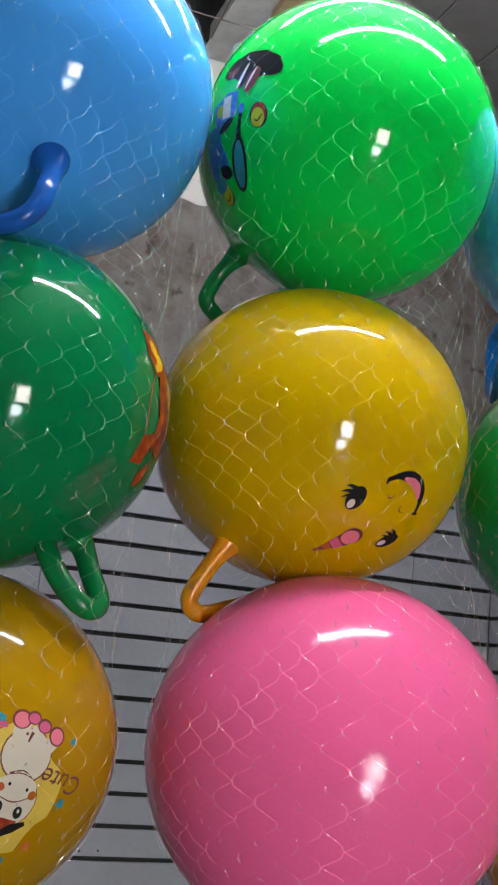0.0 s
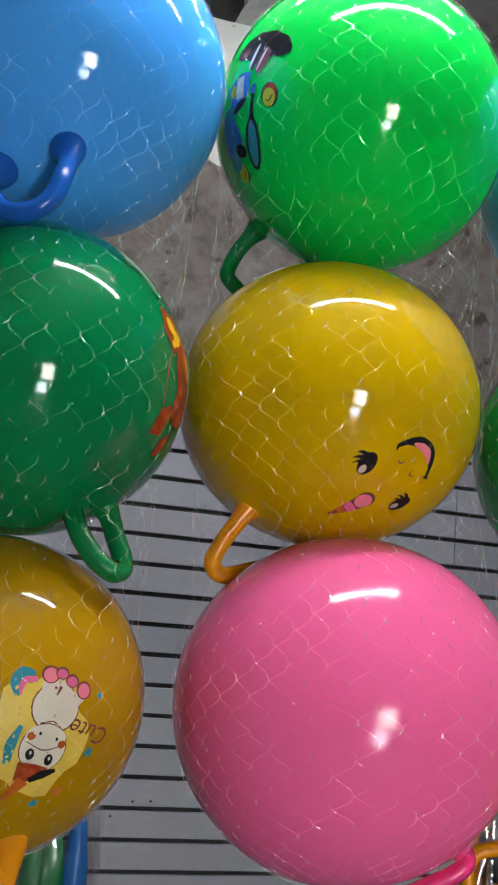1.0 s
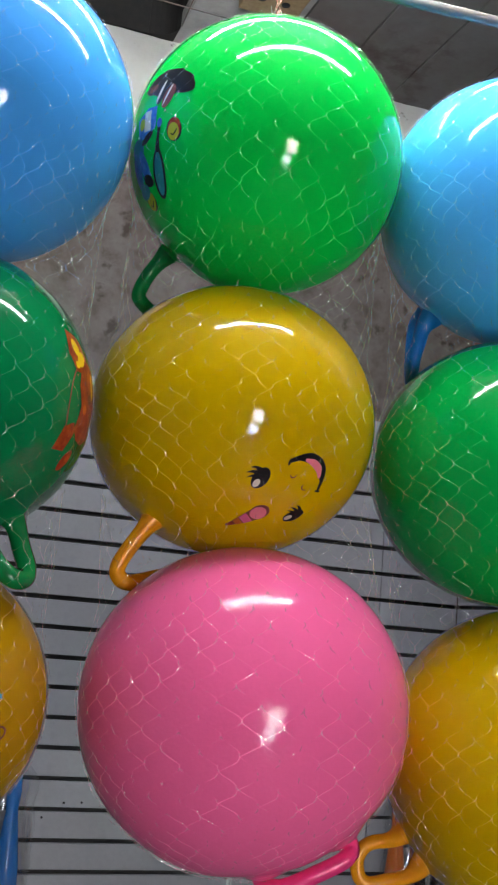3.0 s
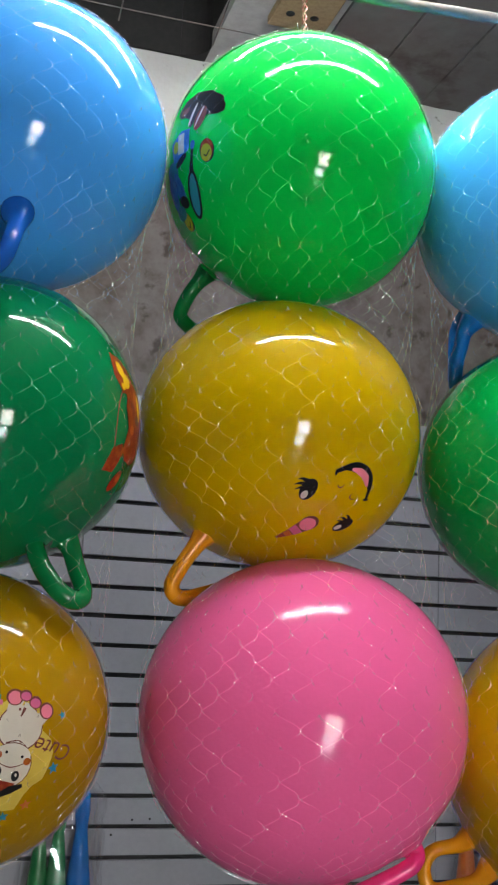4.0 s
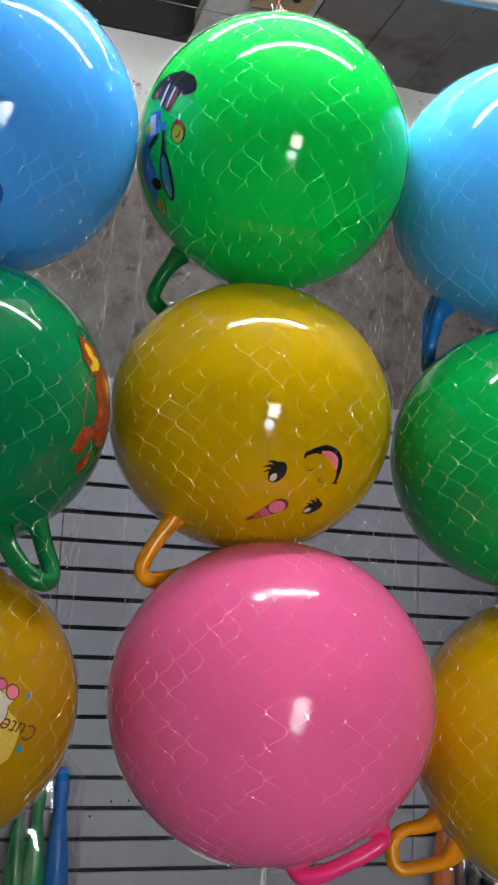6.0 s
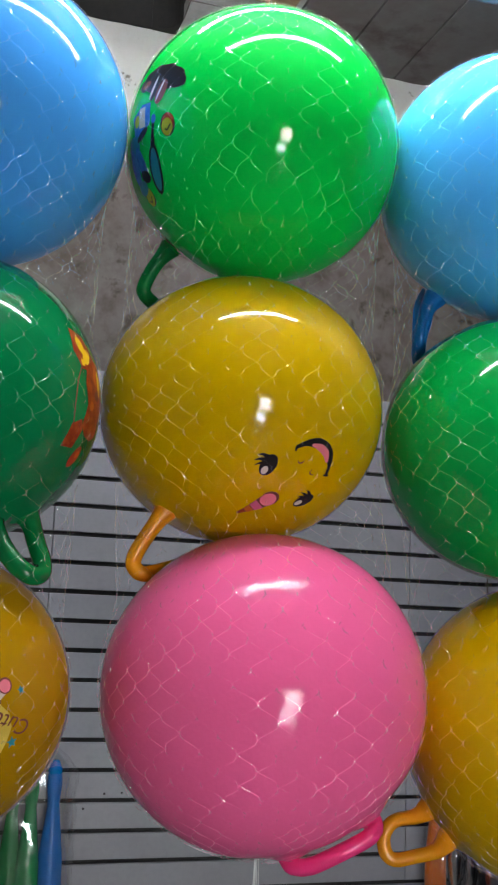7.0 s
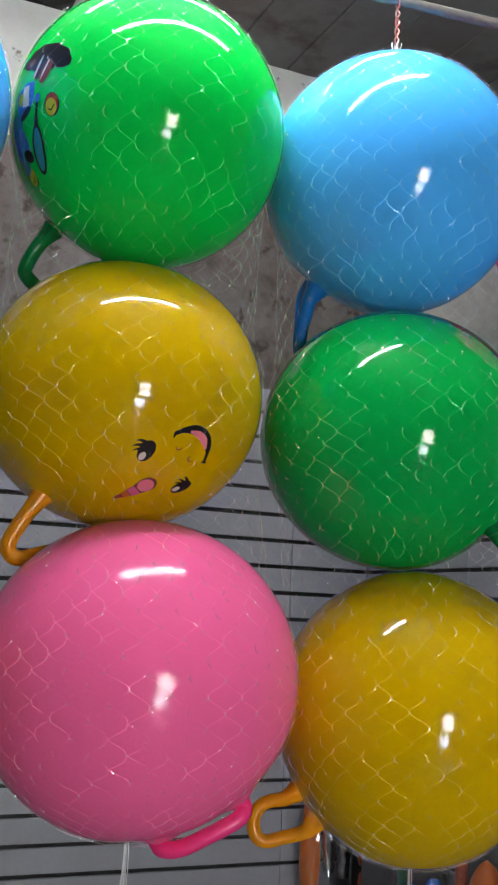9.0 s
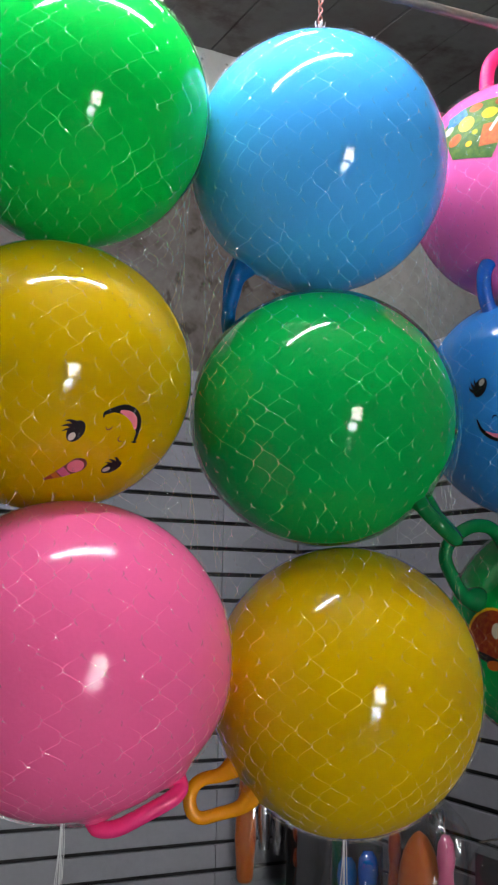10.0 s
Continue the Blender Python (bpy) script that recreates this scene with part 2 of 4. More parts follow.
# a ragged coat of whitewash along the top of the wall
bm = bmesh.new()
random.seed(5)
cols = 150
top_v, low_v, in_v = [], [], []
for i in range(cols + 1):
    x = LEFT + (0.35 - LEFT) * i / cols
    edge = 3.02 + 0.10 * noise.noise((x * 2.1, 3.0, 0)) + 0.05 * noise.noise((x * 9, 1.0, 0)) + 0.5 * max(0, (x + 0.95)) ** 1.5
    edge = min(edge, CEIL - 0.03)
    top_v.append(bm.verts.new((x, 0.012 + 0.006 * noise.noise((x * 14, 0, 2)), CEIL - 0.001)))
    low_v.append(bm.verts.new((x, 0.014, edge)))
    in_v.append(bm.verts.new((x, 0.021, edge - 0.004)))
for i in range(cols):
    bm.faces.new((low_v[i], low_v[i + 1], top_v[i + 1], top_v[i]))
    bm.faces.new((in_v[i], in_v[i + 1], low_v[i + 1], low_v[i]))
coat = part("whitewash_coat", bm, M["whitewash"], wall_north, "flaking white paint below the ceiling")

# a lighter, later patch of plaster further along the wall
bm = bmesh.new()
ring_out = []
for i in range(60):
    t = 2 * math.pi * i / 60
    px = 0.95 + 0.72 * math.copysign(abs(math.cos(t)) ** 0.5, math.cos(t)) + 0.05 * noise.noise((math.cos(t) * 3, math.sin(t) * 3, 4))
    pz = 2.60 + 0.33 * math.copysign(abs(math.sin(t)) ** 0.5, math.sin(t)) + 0.05 * noise.noise((math.cos(t) * 3, math.sin(t) * 3, 9))
    ring_out.append((px, pz))
front = [bm.verts.new((px, 0.013, pz)) for px, pz in ring_out]
rear = [bm.verts.new((px * 1.004, 0.021, pz)) for px, pz in ring_out]
bm.faces.new(front)
for i in range(60):
    bm.faces.new((front[i], front[(i + 1) % 60], rear[(i + 1) % 60], rear[i]))
part("plaster_patch", bm, M["ceiling_white"], wall_north, "lighter grey plaster patch", smooth=False)

# partition at right angles, as high as the panels
bm = box(bmesh.new(), 0.02, 0.10, -2.6, 0.0, 0.0, TOP + 0.002)
wall_east = structure("wall_partition", bm, M["paint"], "low partition carrying white slatted panels")
structure("wall_west", box(bmesh.new(), LEFT - 0.2, LEFT, BACK, 0.0, 0.0, CEIL), M["paint"], "plain grey painted shop wall")
structure("wall_far_east", box(bmesh.new(), RIGHT, RIGHT + 0.2, BACK, 0.0, 0.0, CEIL), M["paint"], "plain grey painted shop wall")

# back wall with a glazed door to the street
DX0, DX1, DTOP = -1.88, -0.98, 2.0
bm = bmesh.new()
box(bm, LEFT - 0.2, DX0, BACK - 0.2, BACK, 0, CEIL)
box(bm, DX1, RIGHT + 0.2, BACK - 0.2, BACK, 0, CEIL)
box(bm, DX0, DX1, BACK - 0.2, BACK, DTOP, CEIL)
structure("wall_south", bm, M["paint"], "plain grey shop wall with a street door")
door = empty("door_1", ROOM @ Matrix.Translation(((DX0 + DX1) / 2, BACK - 0.1, 0)), "grey metal street door with two glass panes", "door", kind="structure")
w = (DX1 - DX0) / 2 - 0.004
bm = bmesh.new()
box(bm, -w, -w + 0.06, -0.025, 0.025, 0.0, DTOP - 0.004, 0.003)
box(bm, w - 0.06, w, -0.025, 0.025, 0.0, DTOP - 0.004, 0.003)
for z0, z1 in ((0.0, 0.03), (0.76, 0.93), (1.76, DTOP - 0.004)):
    box(bm, -w + 0.0605, w - 0.0605, -0.025, 0.025, z0, z1, 0.003)
box(bm, w - 0.33, w - 0.0605, -0.022, 0.022, 0.0305, 0.7595, 0.003)
box(bm, -w + 0.0605, -w + 0.20, -0.022, 0.022, 0.9305, 1.7595, 0.003)
part("door_frame", bm, M["frame"], door, smooth=False)
glass = clear("door glass", (0.9, 0.9, 0.9), 0.06, 0.02)
for x0, x1, z0, z1 in ((-w + 0.0605, w - 0.3305, 0.0305, 0.7595), (-w + 0.2005, w - 0.0605, 0.9305, 1.7595)):
    pane = part("pane", box(bmesh.new(), x0, x1, -0.003, 0.003, z0, z1), glass, door, smooth=False)
    pane.visible_shadow = False
bm = tube(bmesh.new(), [(w - 0.03, 0.03, 0.85), (w - 0.03, 0.07, 0.87), (w - 0.03, 0.07, 1.05), (w - 0.03, 0.03, 1.07)], 0.009)
part("door_handle", bm, M["steel"], door)
bm = bmesh.new()
box(bm, DX0 - 0.25, DX1 + 0.25, BACK - 0.6, BACK - 0.58, 0.86, 2.2)
upper = structure("backdrop", bm, glow("bright street", (1.0, 0.95, 0.88), DOOR_GLOW), "bright daylit street beyond the door")
bm = bmesh.new()
box(bm, DX0 - 0.25, DX1 + 0.25, BACK - 0.6, BACK - 0.58, 0.0, 0.855)
structure("backdrop_street", bm, glow("bright pavement", (0.84, 0.95, 1.0), DOOR_GLOW), "bright daylit pavement beyond the door")

# ceiling: white plaster strip with a dark hatch, grey boards beside it
HX0, HX1, HY0 = -2.3, -1.215, -0.85
EDGE = -0.87
bm = bmesh.new()
th = 0.06
box(bm, LEFT - 0.2, HX0, BACK - 0.2, 0.02, CEIL, CEIL + th, mat=1)
box(bm, HX0, HX1, BACK - 0.2, HY0, CEIL, CEIL + th, mat=1)
box(bm, HX1, EDGE, BACK - 0.2, 0.02, CEIL, CEIL + th, mat=1)
random.seed(11)
x = EDGE + 0.006
while x < RIGHT:
    nx = x + 0.236
    y = 0.02
    while y > BACK:
        ny = y - 1.22
        dz = random.uniform(-0.003, 0.004)
        box(bm, x + 0.003, nx - 0.003, ny + 0.004, y, CEIL + 0.004 + dz, CEIL + 0.03, 0.002, mat=0)
        y = ny
    x = nx
box(bm, EDGE, RIGHT + 0.2, BACK - 0.2, 0.02, CEIL + 0.035, CEIL + 0.08, mat=2)
structure("ceiling", bm, [M["ceiling_board"], M["ceiling_white"], M["dark"]], "grey board ceiling with open joints beside white plaster")
# hatch lining: its near-black colour stands in for the deep shade inside
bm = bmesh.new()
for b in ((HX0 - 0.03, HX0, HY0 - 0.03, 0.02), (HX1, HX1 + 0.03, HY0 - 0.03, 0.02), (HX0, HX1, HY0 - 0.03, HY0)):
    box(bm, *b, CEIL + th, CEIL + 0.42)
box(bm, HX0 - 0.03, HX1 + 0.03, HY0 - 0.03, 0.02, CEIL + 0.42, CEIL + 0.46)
# near-black sheet in place of shade, over the wall running up inside
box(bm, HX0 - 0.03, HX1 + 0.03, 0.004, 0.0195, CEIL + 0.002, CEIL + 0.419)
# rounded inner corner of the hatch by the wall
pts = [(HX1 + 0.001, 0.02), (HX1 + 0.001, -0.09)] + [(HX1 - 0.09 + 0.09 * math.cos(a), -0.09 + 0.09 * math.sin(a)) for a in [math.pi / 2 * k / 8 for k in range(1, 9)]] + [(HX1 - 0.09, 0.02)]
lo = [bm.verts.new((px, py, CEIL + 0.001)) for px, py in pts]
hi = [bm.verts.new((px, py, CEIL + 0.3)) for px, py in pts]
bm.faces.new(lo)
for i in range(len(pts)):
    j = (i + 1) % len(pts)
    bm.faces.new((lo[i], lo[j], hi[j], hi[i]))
structure("ceiling_hatch", bm, M["hatch_shade_and_card"], "open ceiling hatch against the wall, its shade coloured near-black")

# wires of a grille slung under the hatch
grille = empty("wire_grille", ROOM @ Matrix.Translation((-1.6, -0.3, CEIL - 0.03)), "sagging thin grey wires strung across the ceiling hatch", "wire")
for k, (a, b, sag) in enumerate((((-0.9, 0.02, 0), (0.62, 0.04, 0), 0.01), ((-0.3, -0.5, 0.0), (-0.27, 0.1, 0.0), 0.004), ((0.02, -0.5, 0.0), (0.05, 0.12, 0.0), 0.004), ((0.33, -0.55, 0.02), (0.37, 0.14, -0.01), 0.006), ((-0.9, -0.32, 0), (0.5, -0.3, 0), 0.012))):
    path = [Vector(a).lerp(Vector(b), i / 12) - Vector((0, 0, sag * math.sin(math.pi * i / 12))) for i in range(13)]
    part("wire", tube(bmesh.new(), path, 0.0022, 6), M["steel"], grille)

# plywood block on the ceiling
block = empty("ceiling_block", ROOM @ Matrix.Translation((-1.0, -0.46, CEIL - 0.0005)), "raw plywood block with two drilled holes on the ceiling", "wood block")
part("block", box(bmesh.new(), -0.095, 0.095, -0.13, 0.13, -0.03, 0.0, 0.004), M["plate_wood"], block, smooth=False)
for px in (-0.045, 0.035):
    part("hole", tube(bmesh.new(), [(px, 0.045, -0.032), (px, 0.045, -0.0305)], 0.014, 18), M["dark"], block)

# ---- hanging rod and tube lamps ----
rod = empty("hanging_rod", Matrix.Translation((0.37, 1.757, 2.60)), "galvanised steel rod with rust spots hung below the ceiling", "rod")
d = Vector((1, 0.245, 0)).normalized()
part("pipe", tube(bmesh.new(), [d * s for s in (-1.35, -0.6, 0, 0.6, 1.3)], 0.0095, 18), M["steel"], rod)
for s in (-1.25, 1.2):
    p = d * s
    part("hanger", tube(bmesh.new(), [p + Vector((0, 0, 0.0)), p + Vector((0, 0, CEIL - 2.60))], 0.003, 8), M["steel"], rod)


def tube_lamp(centre, direction, length, power, rise, category="lamp"):
    lamp = empty("tube_lamp", Matrix.Translation(centre) @ Matrix.Rotation(math.atan2(direction[1], direction[0]), 4, "Z"), "lit white fluorescent tube hung on two wires", "lamp", "tube lamps")
    h = length / 2
    part("tube", tube(bmesh.new(), [(-h + 0.02, 0, 0), (h - 0.02, 0, 0)], 0.018, 16), power, lamp, "glowing white glass tube")
    bm = box(bmesh.new(), -h - 0.02, h + 0.02, -0.022, 0.022, 0.035, 0.08, 0.005)
    part("housing", bm, M["housing"], lamp, smooth=False)
    for s in (-1, 1):
        part("socket", box(bmesh.new(), s * h - 0.012, s * h + 0.012, -0.018, 0.018, -0.018, 0.036, 0.004), M["housing"], lamp, smooth=False)
        part("wire", tube(bmesh.new(), [(s * h * 0.8, 0, 0.08), (s * h * 0.8, 0, rise)], 0.002, 6), M["steel"], lamp)
    return lamp


TUBE_GLOW = glow("fluorescent tube", (0.95, 0.98, 1.0), TUBE_POWER)
WALL_DIR = (math.cos(radians(19.2)), math.sin(radians(19.2)))
tube_lamp((0.115, 1.34, 2.97), WALL_DIR, 1.0, TUBE_GLOW, CEIL - 2.97)
tube_lamp((-0.02, 1.90, 3.10), WALL_DIR, 1.0, TUBE_GLOW, CEIL - 3.10)

# ---- hopper balls ----


def facing(az, el):
    """Unit direction on a ball: az degrees round from the camera's side, el degrees up."""
    a, e = radians(az), radians(el)
    return Vector((math.cos(e) * math.sin(a), -math.cos(e) * math.cos(a), math.sin(e)))


def ball_skin(rx, rz, seed, pucker=()):
    bm = bmesh.new()
    bmesh.ops.create_uvsphere(bm, u_segments=72, v_segments=44, radius=1.0)
    for v in bm.verts:
        n = v.co.normalized()
        k = 1 + 0.0014 * noise.noise(n * 1.3 + Vector((seed, 0, 0)))
        for p in pucker:
            ang = n.angle(p)
            k += 0.045 * math.exp(-(ang / 0.10) ** 2) - 0.028 * math.exp(-(ang / 0.26) ** 2)
        v.co = Vector((n.x * rx, n.y * rx, n.z * rz)) * k
    return bm


def ellipse(cx, cy, a, b, rot=0, n=22):
    c, s = math.cos(radians(rot)), math.sin(radians(rot))
    return [(cx + a * math.cos(t) * c - b * math.sin(t) * s, cy + a * math.cos(t) * s + b * math.sin(t) * c) for t in [2 * math.pi * k / n for k in range(n)]]


def stroke(points, widths):
    """Outline of a line with a width at each point."""
    p = [Vector((*q, 0)) for q in points]
    fine = spline(p, 5)
    m = len(fine) - 1
    left, right = [], []
    for i, q in enumerate(fine):
        t = (fine[min(m, i + 1)] - fine[max(0, i - 1)]).normalized()
        f = i / m * (len(widths) - 1)
        k = min(int(f), len(widths) - 2)
        wd = widths[k] + (widths[k + 1] - widths[k]) * (f - k)
        nrm = Vector((-t.y, t.x, 0)) * wd / 2
        left.append((q + nrm)[:2])
        right.append((q - nrm)[:2])
    return left + right[::-1]


def star(cx, cy, r, rot=0, inner=0.45, n=5):
    return [(cx + r * (1 if k % 2 == 0 else inner) * math.sin(math.pi * k / n + radians(rot)), cy + r * (1 if k % 2 == 0 else inner) * math.cos(math.pi * k / n + radians(rot))) for k in range(2 * n)]


def on_ball(rx, rz, az, el, roll, p, q, lift):
    """The point of the ball's skin p metres to the right of and q metres above the print's centre."""
    n = facing(az, el)
    right = Vector((math.cos(radians(az)), math.sin(radians(az)), 0))
    up = n.cross(right) * -1
    if up.z < 0:
        up = -up
    c, s = math.cos(radians(roll)), math.sin(radians(roll))
    p, q = p * c - q * s, p * s + q * c
    v = (n + (right * p + up * q) / rx).normalized()
    k = 1 + lift / rx
    return Vector((v.x * rx * k, v.y * rx * k, v.z * rz * k))


def printed(name, ball, size, az, el, roll, shapes, label=""):
    """A print on a ball: shapes are (outline, ink), laid over one another."""
    rx, rz = size
    bm = bmesh.new()
    inks = []
    for k, (outline, ink) in enumerate(shapes):
        if ink not in inks:
            inks.append(ink)
        one = bmesh.new()
        face = one.faces.new([one.verts.new((*q, 0)) for q in outline])
        bmesh.ops.triangulate(one, faces=[face])
        for _ in range(3):
            long = [e for e in one.edges if e.calc_length() > 0.011]
            if not long:
                break
            bmesh.ops.subdivide_edges(one, edges=long, cuts=1)
            bmesh.ops.triangulate(one, faces=one.faces[:])
        made = {}
        for v in one.verts:
            made[v] = bm.verts.new(on_ball(rx, rz, az, el, roll, v.co.x, v.co.y, 0.0012 + 0.00018 * k))
        for f in one.faces:
            g = bm.faces.new([made[v] for v in f.verts])
            g.material_index = inks.index(ink)
        one.free()
    bm.normal_update()
    for f in bm.faces:
        if f.normal.dot(f.calc_center_median()) < 0:
            f.normal_flip()
    return part(name, bm, [M[i] for i in inks], ball, label)


def lettering(name, ball, size, az, el, roll, text, height, ink):
    cu = bpy.data.curves.new(name, "FONT")
    cu.body, cu.size, cu.align_x, cu.align_y, cu.shear = text, height, "CENTER", "CENTER", 0.3
    tmp = new(name, cu)
    me = bpy.data.meshes.new_from_object(tmp)
    bpy.data.objects.remove(tmp)
    for v in me.vertices:
        v.co = on_ball(*size, az, el, roll, v.co.x, v.co.y, 0.0026)
    me.materials.clear()
    me.materials.append(M[ink])
    ob = new(name, me)
    ob.parent = ball
    return ob


BALLS = {}


def hopper_ball(key, centre, rx, rz, skin, handle_mat, label, handle, thick=0.0145):
    c = Vector(centre)
    ball = empty("hopper_ball", Matrix.Translation(c), label, "ball", "hopper balls in net bags")
    pucker = [(Vector(handle[0]) - c).normalized(), (Vector(handle[-1]) - c).normalized()]
    part("skin", ball_skin(rx, rz, len(BALLS) * 3.1, pucker), M[skin], ball)
    path = [Vector(p) - c for p in handle]
    path = [path[0] * 0.86] + path + [path[-1] * 0.86]
    fine = spline(path, 9)
    m = len(fine) - 1
    rad = [thick * (1 + 0.9 * math.exp(-(min(i, m - i) / 7.0) ** 2)) for i in range(m + 1)]
    part("handle", tube(bmesh.new(), fine, rad, 18), M[handle_mat], ball)
    BALLS[key] = (ball, (rx, rz), c)
    return ball


hopper_ball("LB", (-0.464, 1.531, 2.237), 0.225, 0.225, "light_blue", "navy_blue", "glossy light blue hopper ball with a dark blue loop handle",
            [(-0.412, 1.365, 2.045), (-0.409, 1.335, 2.011), (-0.414, 1.325, 1.984), (-0.428, 1.322, 1.966), (-0.453, 1.325, 1.958), (-0.482, 1.335, 1.968), (-0.506, 1.36, 2.005)], 0.0125)
hopper_ball("DG", (-0.472, 1.535, 1.801), 0.217, 0.215, "sea_green", "mid_green", "glossy sea green hopper ball with an orange print and loop handle",
            [(-0.386, 1.49, 1.629), (-0.372, 1.465, 1.603), (-0.357, 1.455, 1.58), (-0.337, 1.452, 1.558), (-0.318, 1.458, 1.546), (-0.309, 1.475, 1.55), (-0.313, 1.495, 1.566), (-0.327, 1.515, 1.592), (-0.342, 1.53, 1.624)], 0.0135)
hopper_ball("LY", (-0.482, 1.535, 1.379), 0.21, 0.207, "amber", "orange", "glossy amber hopper ball with a pony print marked Cute",
            [(-0.50, 1.42, 1.21), (-0.50, 1.40, 1.165), (-0.46, 1.385, 1.14), (-0.41, 1.39, 1.15), (-0.40, 1.43, 1.205)])
hopper_ball("G", (-0.036, 1.693, 2.276), 0.227, 0.226, "green", "dark_green", "glossy bright green hopper ball with a tennis print and dark handle",
            [(-0.197, 1.74, 2.102), (-0.214, 1.745, 2.08), (-0.226, 1.745, 2.053), (-0.227, 1.745, 2.036), (-0.212, 1.765, 2.024), (-0.180, 1.81, 2.012), (-0.140, 1.86, 2.02), (-0.100, 1.87, 2.085)], 0.0125)
hopper_ball("Y", (-0.054, 1.722, 1.835), 0.2300, 0.218, "yellow", "orange", "glossy mustard yellow hopper ball with a smiling face print",
            [(-0.17, 1.645, 1.645), (-0.19, 1.64, 1.613), (-0.204, 1.64, 1.585), (-0.202, 1.64, 1.569), (-0.187, 1.645, 1.561), (-0.154, 1.68, 1.572), (-0.098, 1.75, 1.595), (-0.054, 1.81, 1.622)], 0.0122)
hopper_ball("P", (0.0, 1.655, 1.392), 0.244, 0.238, "pink", "deep_pink", "large satin pink hopper ball at the bottom of a net",
            [(0.047, 1.615, 1.161), (0.055, 1.605, 1.155), (0.079, 1.6, 1.158), (0.118, 1.6, 1.177), (0.152, 1.603, 1.195), (0.164, 1.606, 1.205), (0.166, 1.615, 1.216)], 0.0122)
hopper_ball("RB", (0.395, 1.769, 2.249), 0.226, 0.228, "sky_blue", "teal_blue", "glossy sky blue hopper ball hung from the rod",
            [(0.26, 1.8, 2.044), (0.253, 1.8, 2.016), (0.246, 1.8, 1.988), (0.246, 1.815, 1.968), (0.252, 1.85, 1.958), (0.256, 1.895, 1.985), (0.262, 1.915, 2.07)], 0.0125)
hopper_ball("RG", (0.412, 1.782, 1.797), 0.2300, 0.221, "leaf_green", "mid_green", "glossy leaf green hopper ball with a green loop handle",
            [(0.554, 1.69, 1.647), (0.566, 1.675, 1.628), (0.586, 1.67, 1.608), (0.606, 1.68, 1.594), (0.619, 1.7, 1.59), (0.62, 1.725, 1.602), (0.602, 1.745, 1.629), (0.592, 1.76, 1.651)], 0.0125)
hopper_ball("RY", (0.450, 1.765, 1.341), 0.225, 0.235, "yellow", "orange", "large glossy mustard yellow hopper ball with an orange handle",
            [(0.246, 1.75, 1.208), (0.217, 1.75, 1.201), (0.202, 1.75, 1.19), (0.195, 1.75, 1.171), (0.2, 1.75, 1.149), (0.215, 1.75, 1.141), (0.242, 1.75, 1.147), (0.278, 1.75, 1.158)], 0.0108)
hopper_ball("PK", (0.867, 2.0, 2.32), 0.226, 0.226, "hot_pink", "deep_pink", "hot pink hopper ball with a colourful flower garden sticker",
            [(0.785, 1.97, 2.515), (0.788, 1.97, 2.57), (0.812, 1.97, 2.602), (0.845, 1.97, 2.60), (0.862, 1.97, 2.545)])
hopper_ball("BF", (0.887, 2.0, 1.876), 0.226, 0.226, "mid_blue", "navy_blue", "mid blue hopper ball with a smiling face print",
            [(0.775, 1.93, 2.035), (0.757, 1.92, 2.075), (0.757, 1.92, 2.125), (0.78, 1.92, 2.150), (0.815, 1.93, 2.135), (0.825, 1.94, 2.06)])
hopper_ball("GG", (0.940, 2.0, 1.435), 0.226, 0.226, "leaf_green", "mid_green", "leaf green hopper ball with a red print and looped handle",
            [(0.702, 1.9, 1.501), (0.673, 1.875, 1.531), (0.656, 1.865, 1.565), (0.663, 1.86, 1.594), (0.687, 1.86, 1.615), (0.717, 1.865, 1.626), (0.753, 1.88, 1.619), (0.795, 1.92, 1.583)], 0.0125)


def face_eye(ball, size, az, el, roll, s=1.0, upright=1):
    """An oval eye with lashes at one side; upright -1 stands it on its head."""
    shapes = [
        (ellipse(0, 0, 0.0105 * s, 0.0165 * s), "ink_black"),
        (stroke([(-0.006 * s, 0.010 * s), (-0.014 * s, 0.010 * s), (-0.019 * s, 0.007 * s)], [0.007 * s, 0.004 * s, 0.0008]), "ink_black"),
        (stroke([(-0.007 * s, 0.005 * s), (-0.014 * s, 0.003 * s), (-0.020 * s, -0.002 * s)], [0.007 * s, 0.004 * s, 0.0008]), "ink_black"),
        (stroke([(-0.007 * s, 0.0 * s), (-0.012 * s, -0.003 * s), (-0.016 * s, -0.008 * s)], [0.006 * s, 0.003 * s, 0.0008]), "ink_black"),
        (ellipse(-0.001 * s, -0.0085 * s, 0.0042 * s, 0.0062 * s), "ink_white"),
    ]
    printed("eye_print", ball, size, az, el, roll, [([(x, y * upright) for x, y in outline], ink) for outline, ink in shapes], "black eye print with lashes")


def smile(ball, size, az, el, roll, s=1.0):
    arc = [(-0.037, 0.008), (-0.022, 0.0165), (-0.002, 0.018), (0.016, 0.008), (0.026, -0.010), (0.028, -0.028)]
    arc = [(x * s, y * s) for x, y in arc]
    inner = [(x * s, y * s) for x, y in ((-0.014, 0.0150), (0.000, 0.0130), (0.012, 0.006), (0.020, -0.008))]
    printed("mouth_print", ball, size, az, el, roll, [
        (stroke(arc, [0.006 * s, 0.008 * s, 0.016 * s, 0.0185 * s, 0.015 * s, 0.006 * s, 0.005 * s]), "ink_black"),
        (stroke(inner, [0.004 * s, 0.0105 * s, 0.0115 * s, 0.004 * s]), "ink_pink"),
        (ellipse(-0.0375 * s, 0.0065 * s, 0.002 * s, 0.0055 * s), "ink_black"),
        (ellipse(0.0275 * s, -0.0290 * s, 0.0055 * s, 0.002 * s), "ink_black"),
    ], "open smiling mouth print")


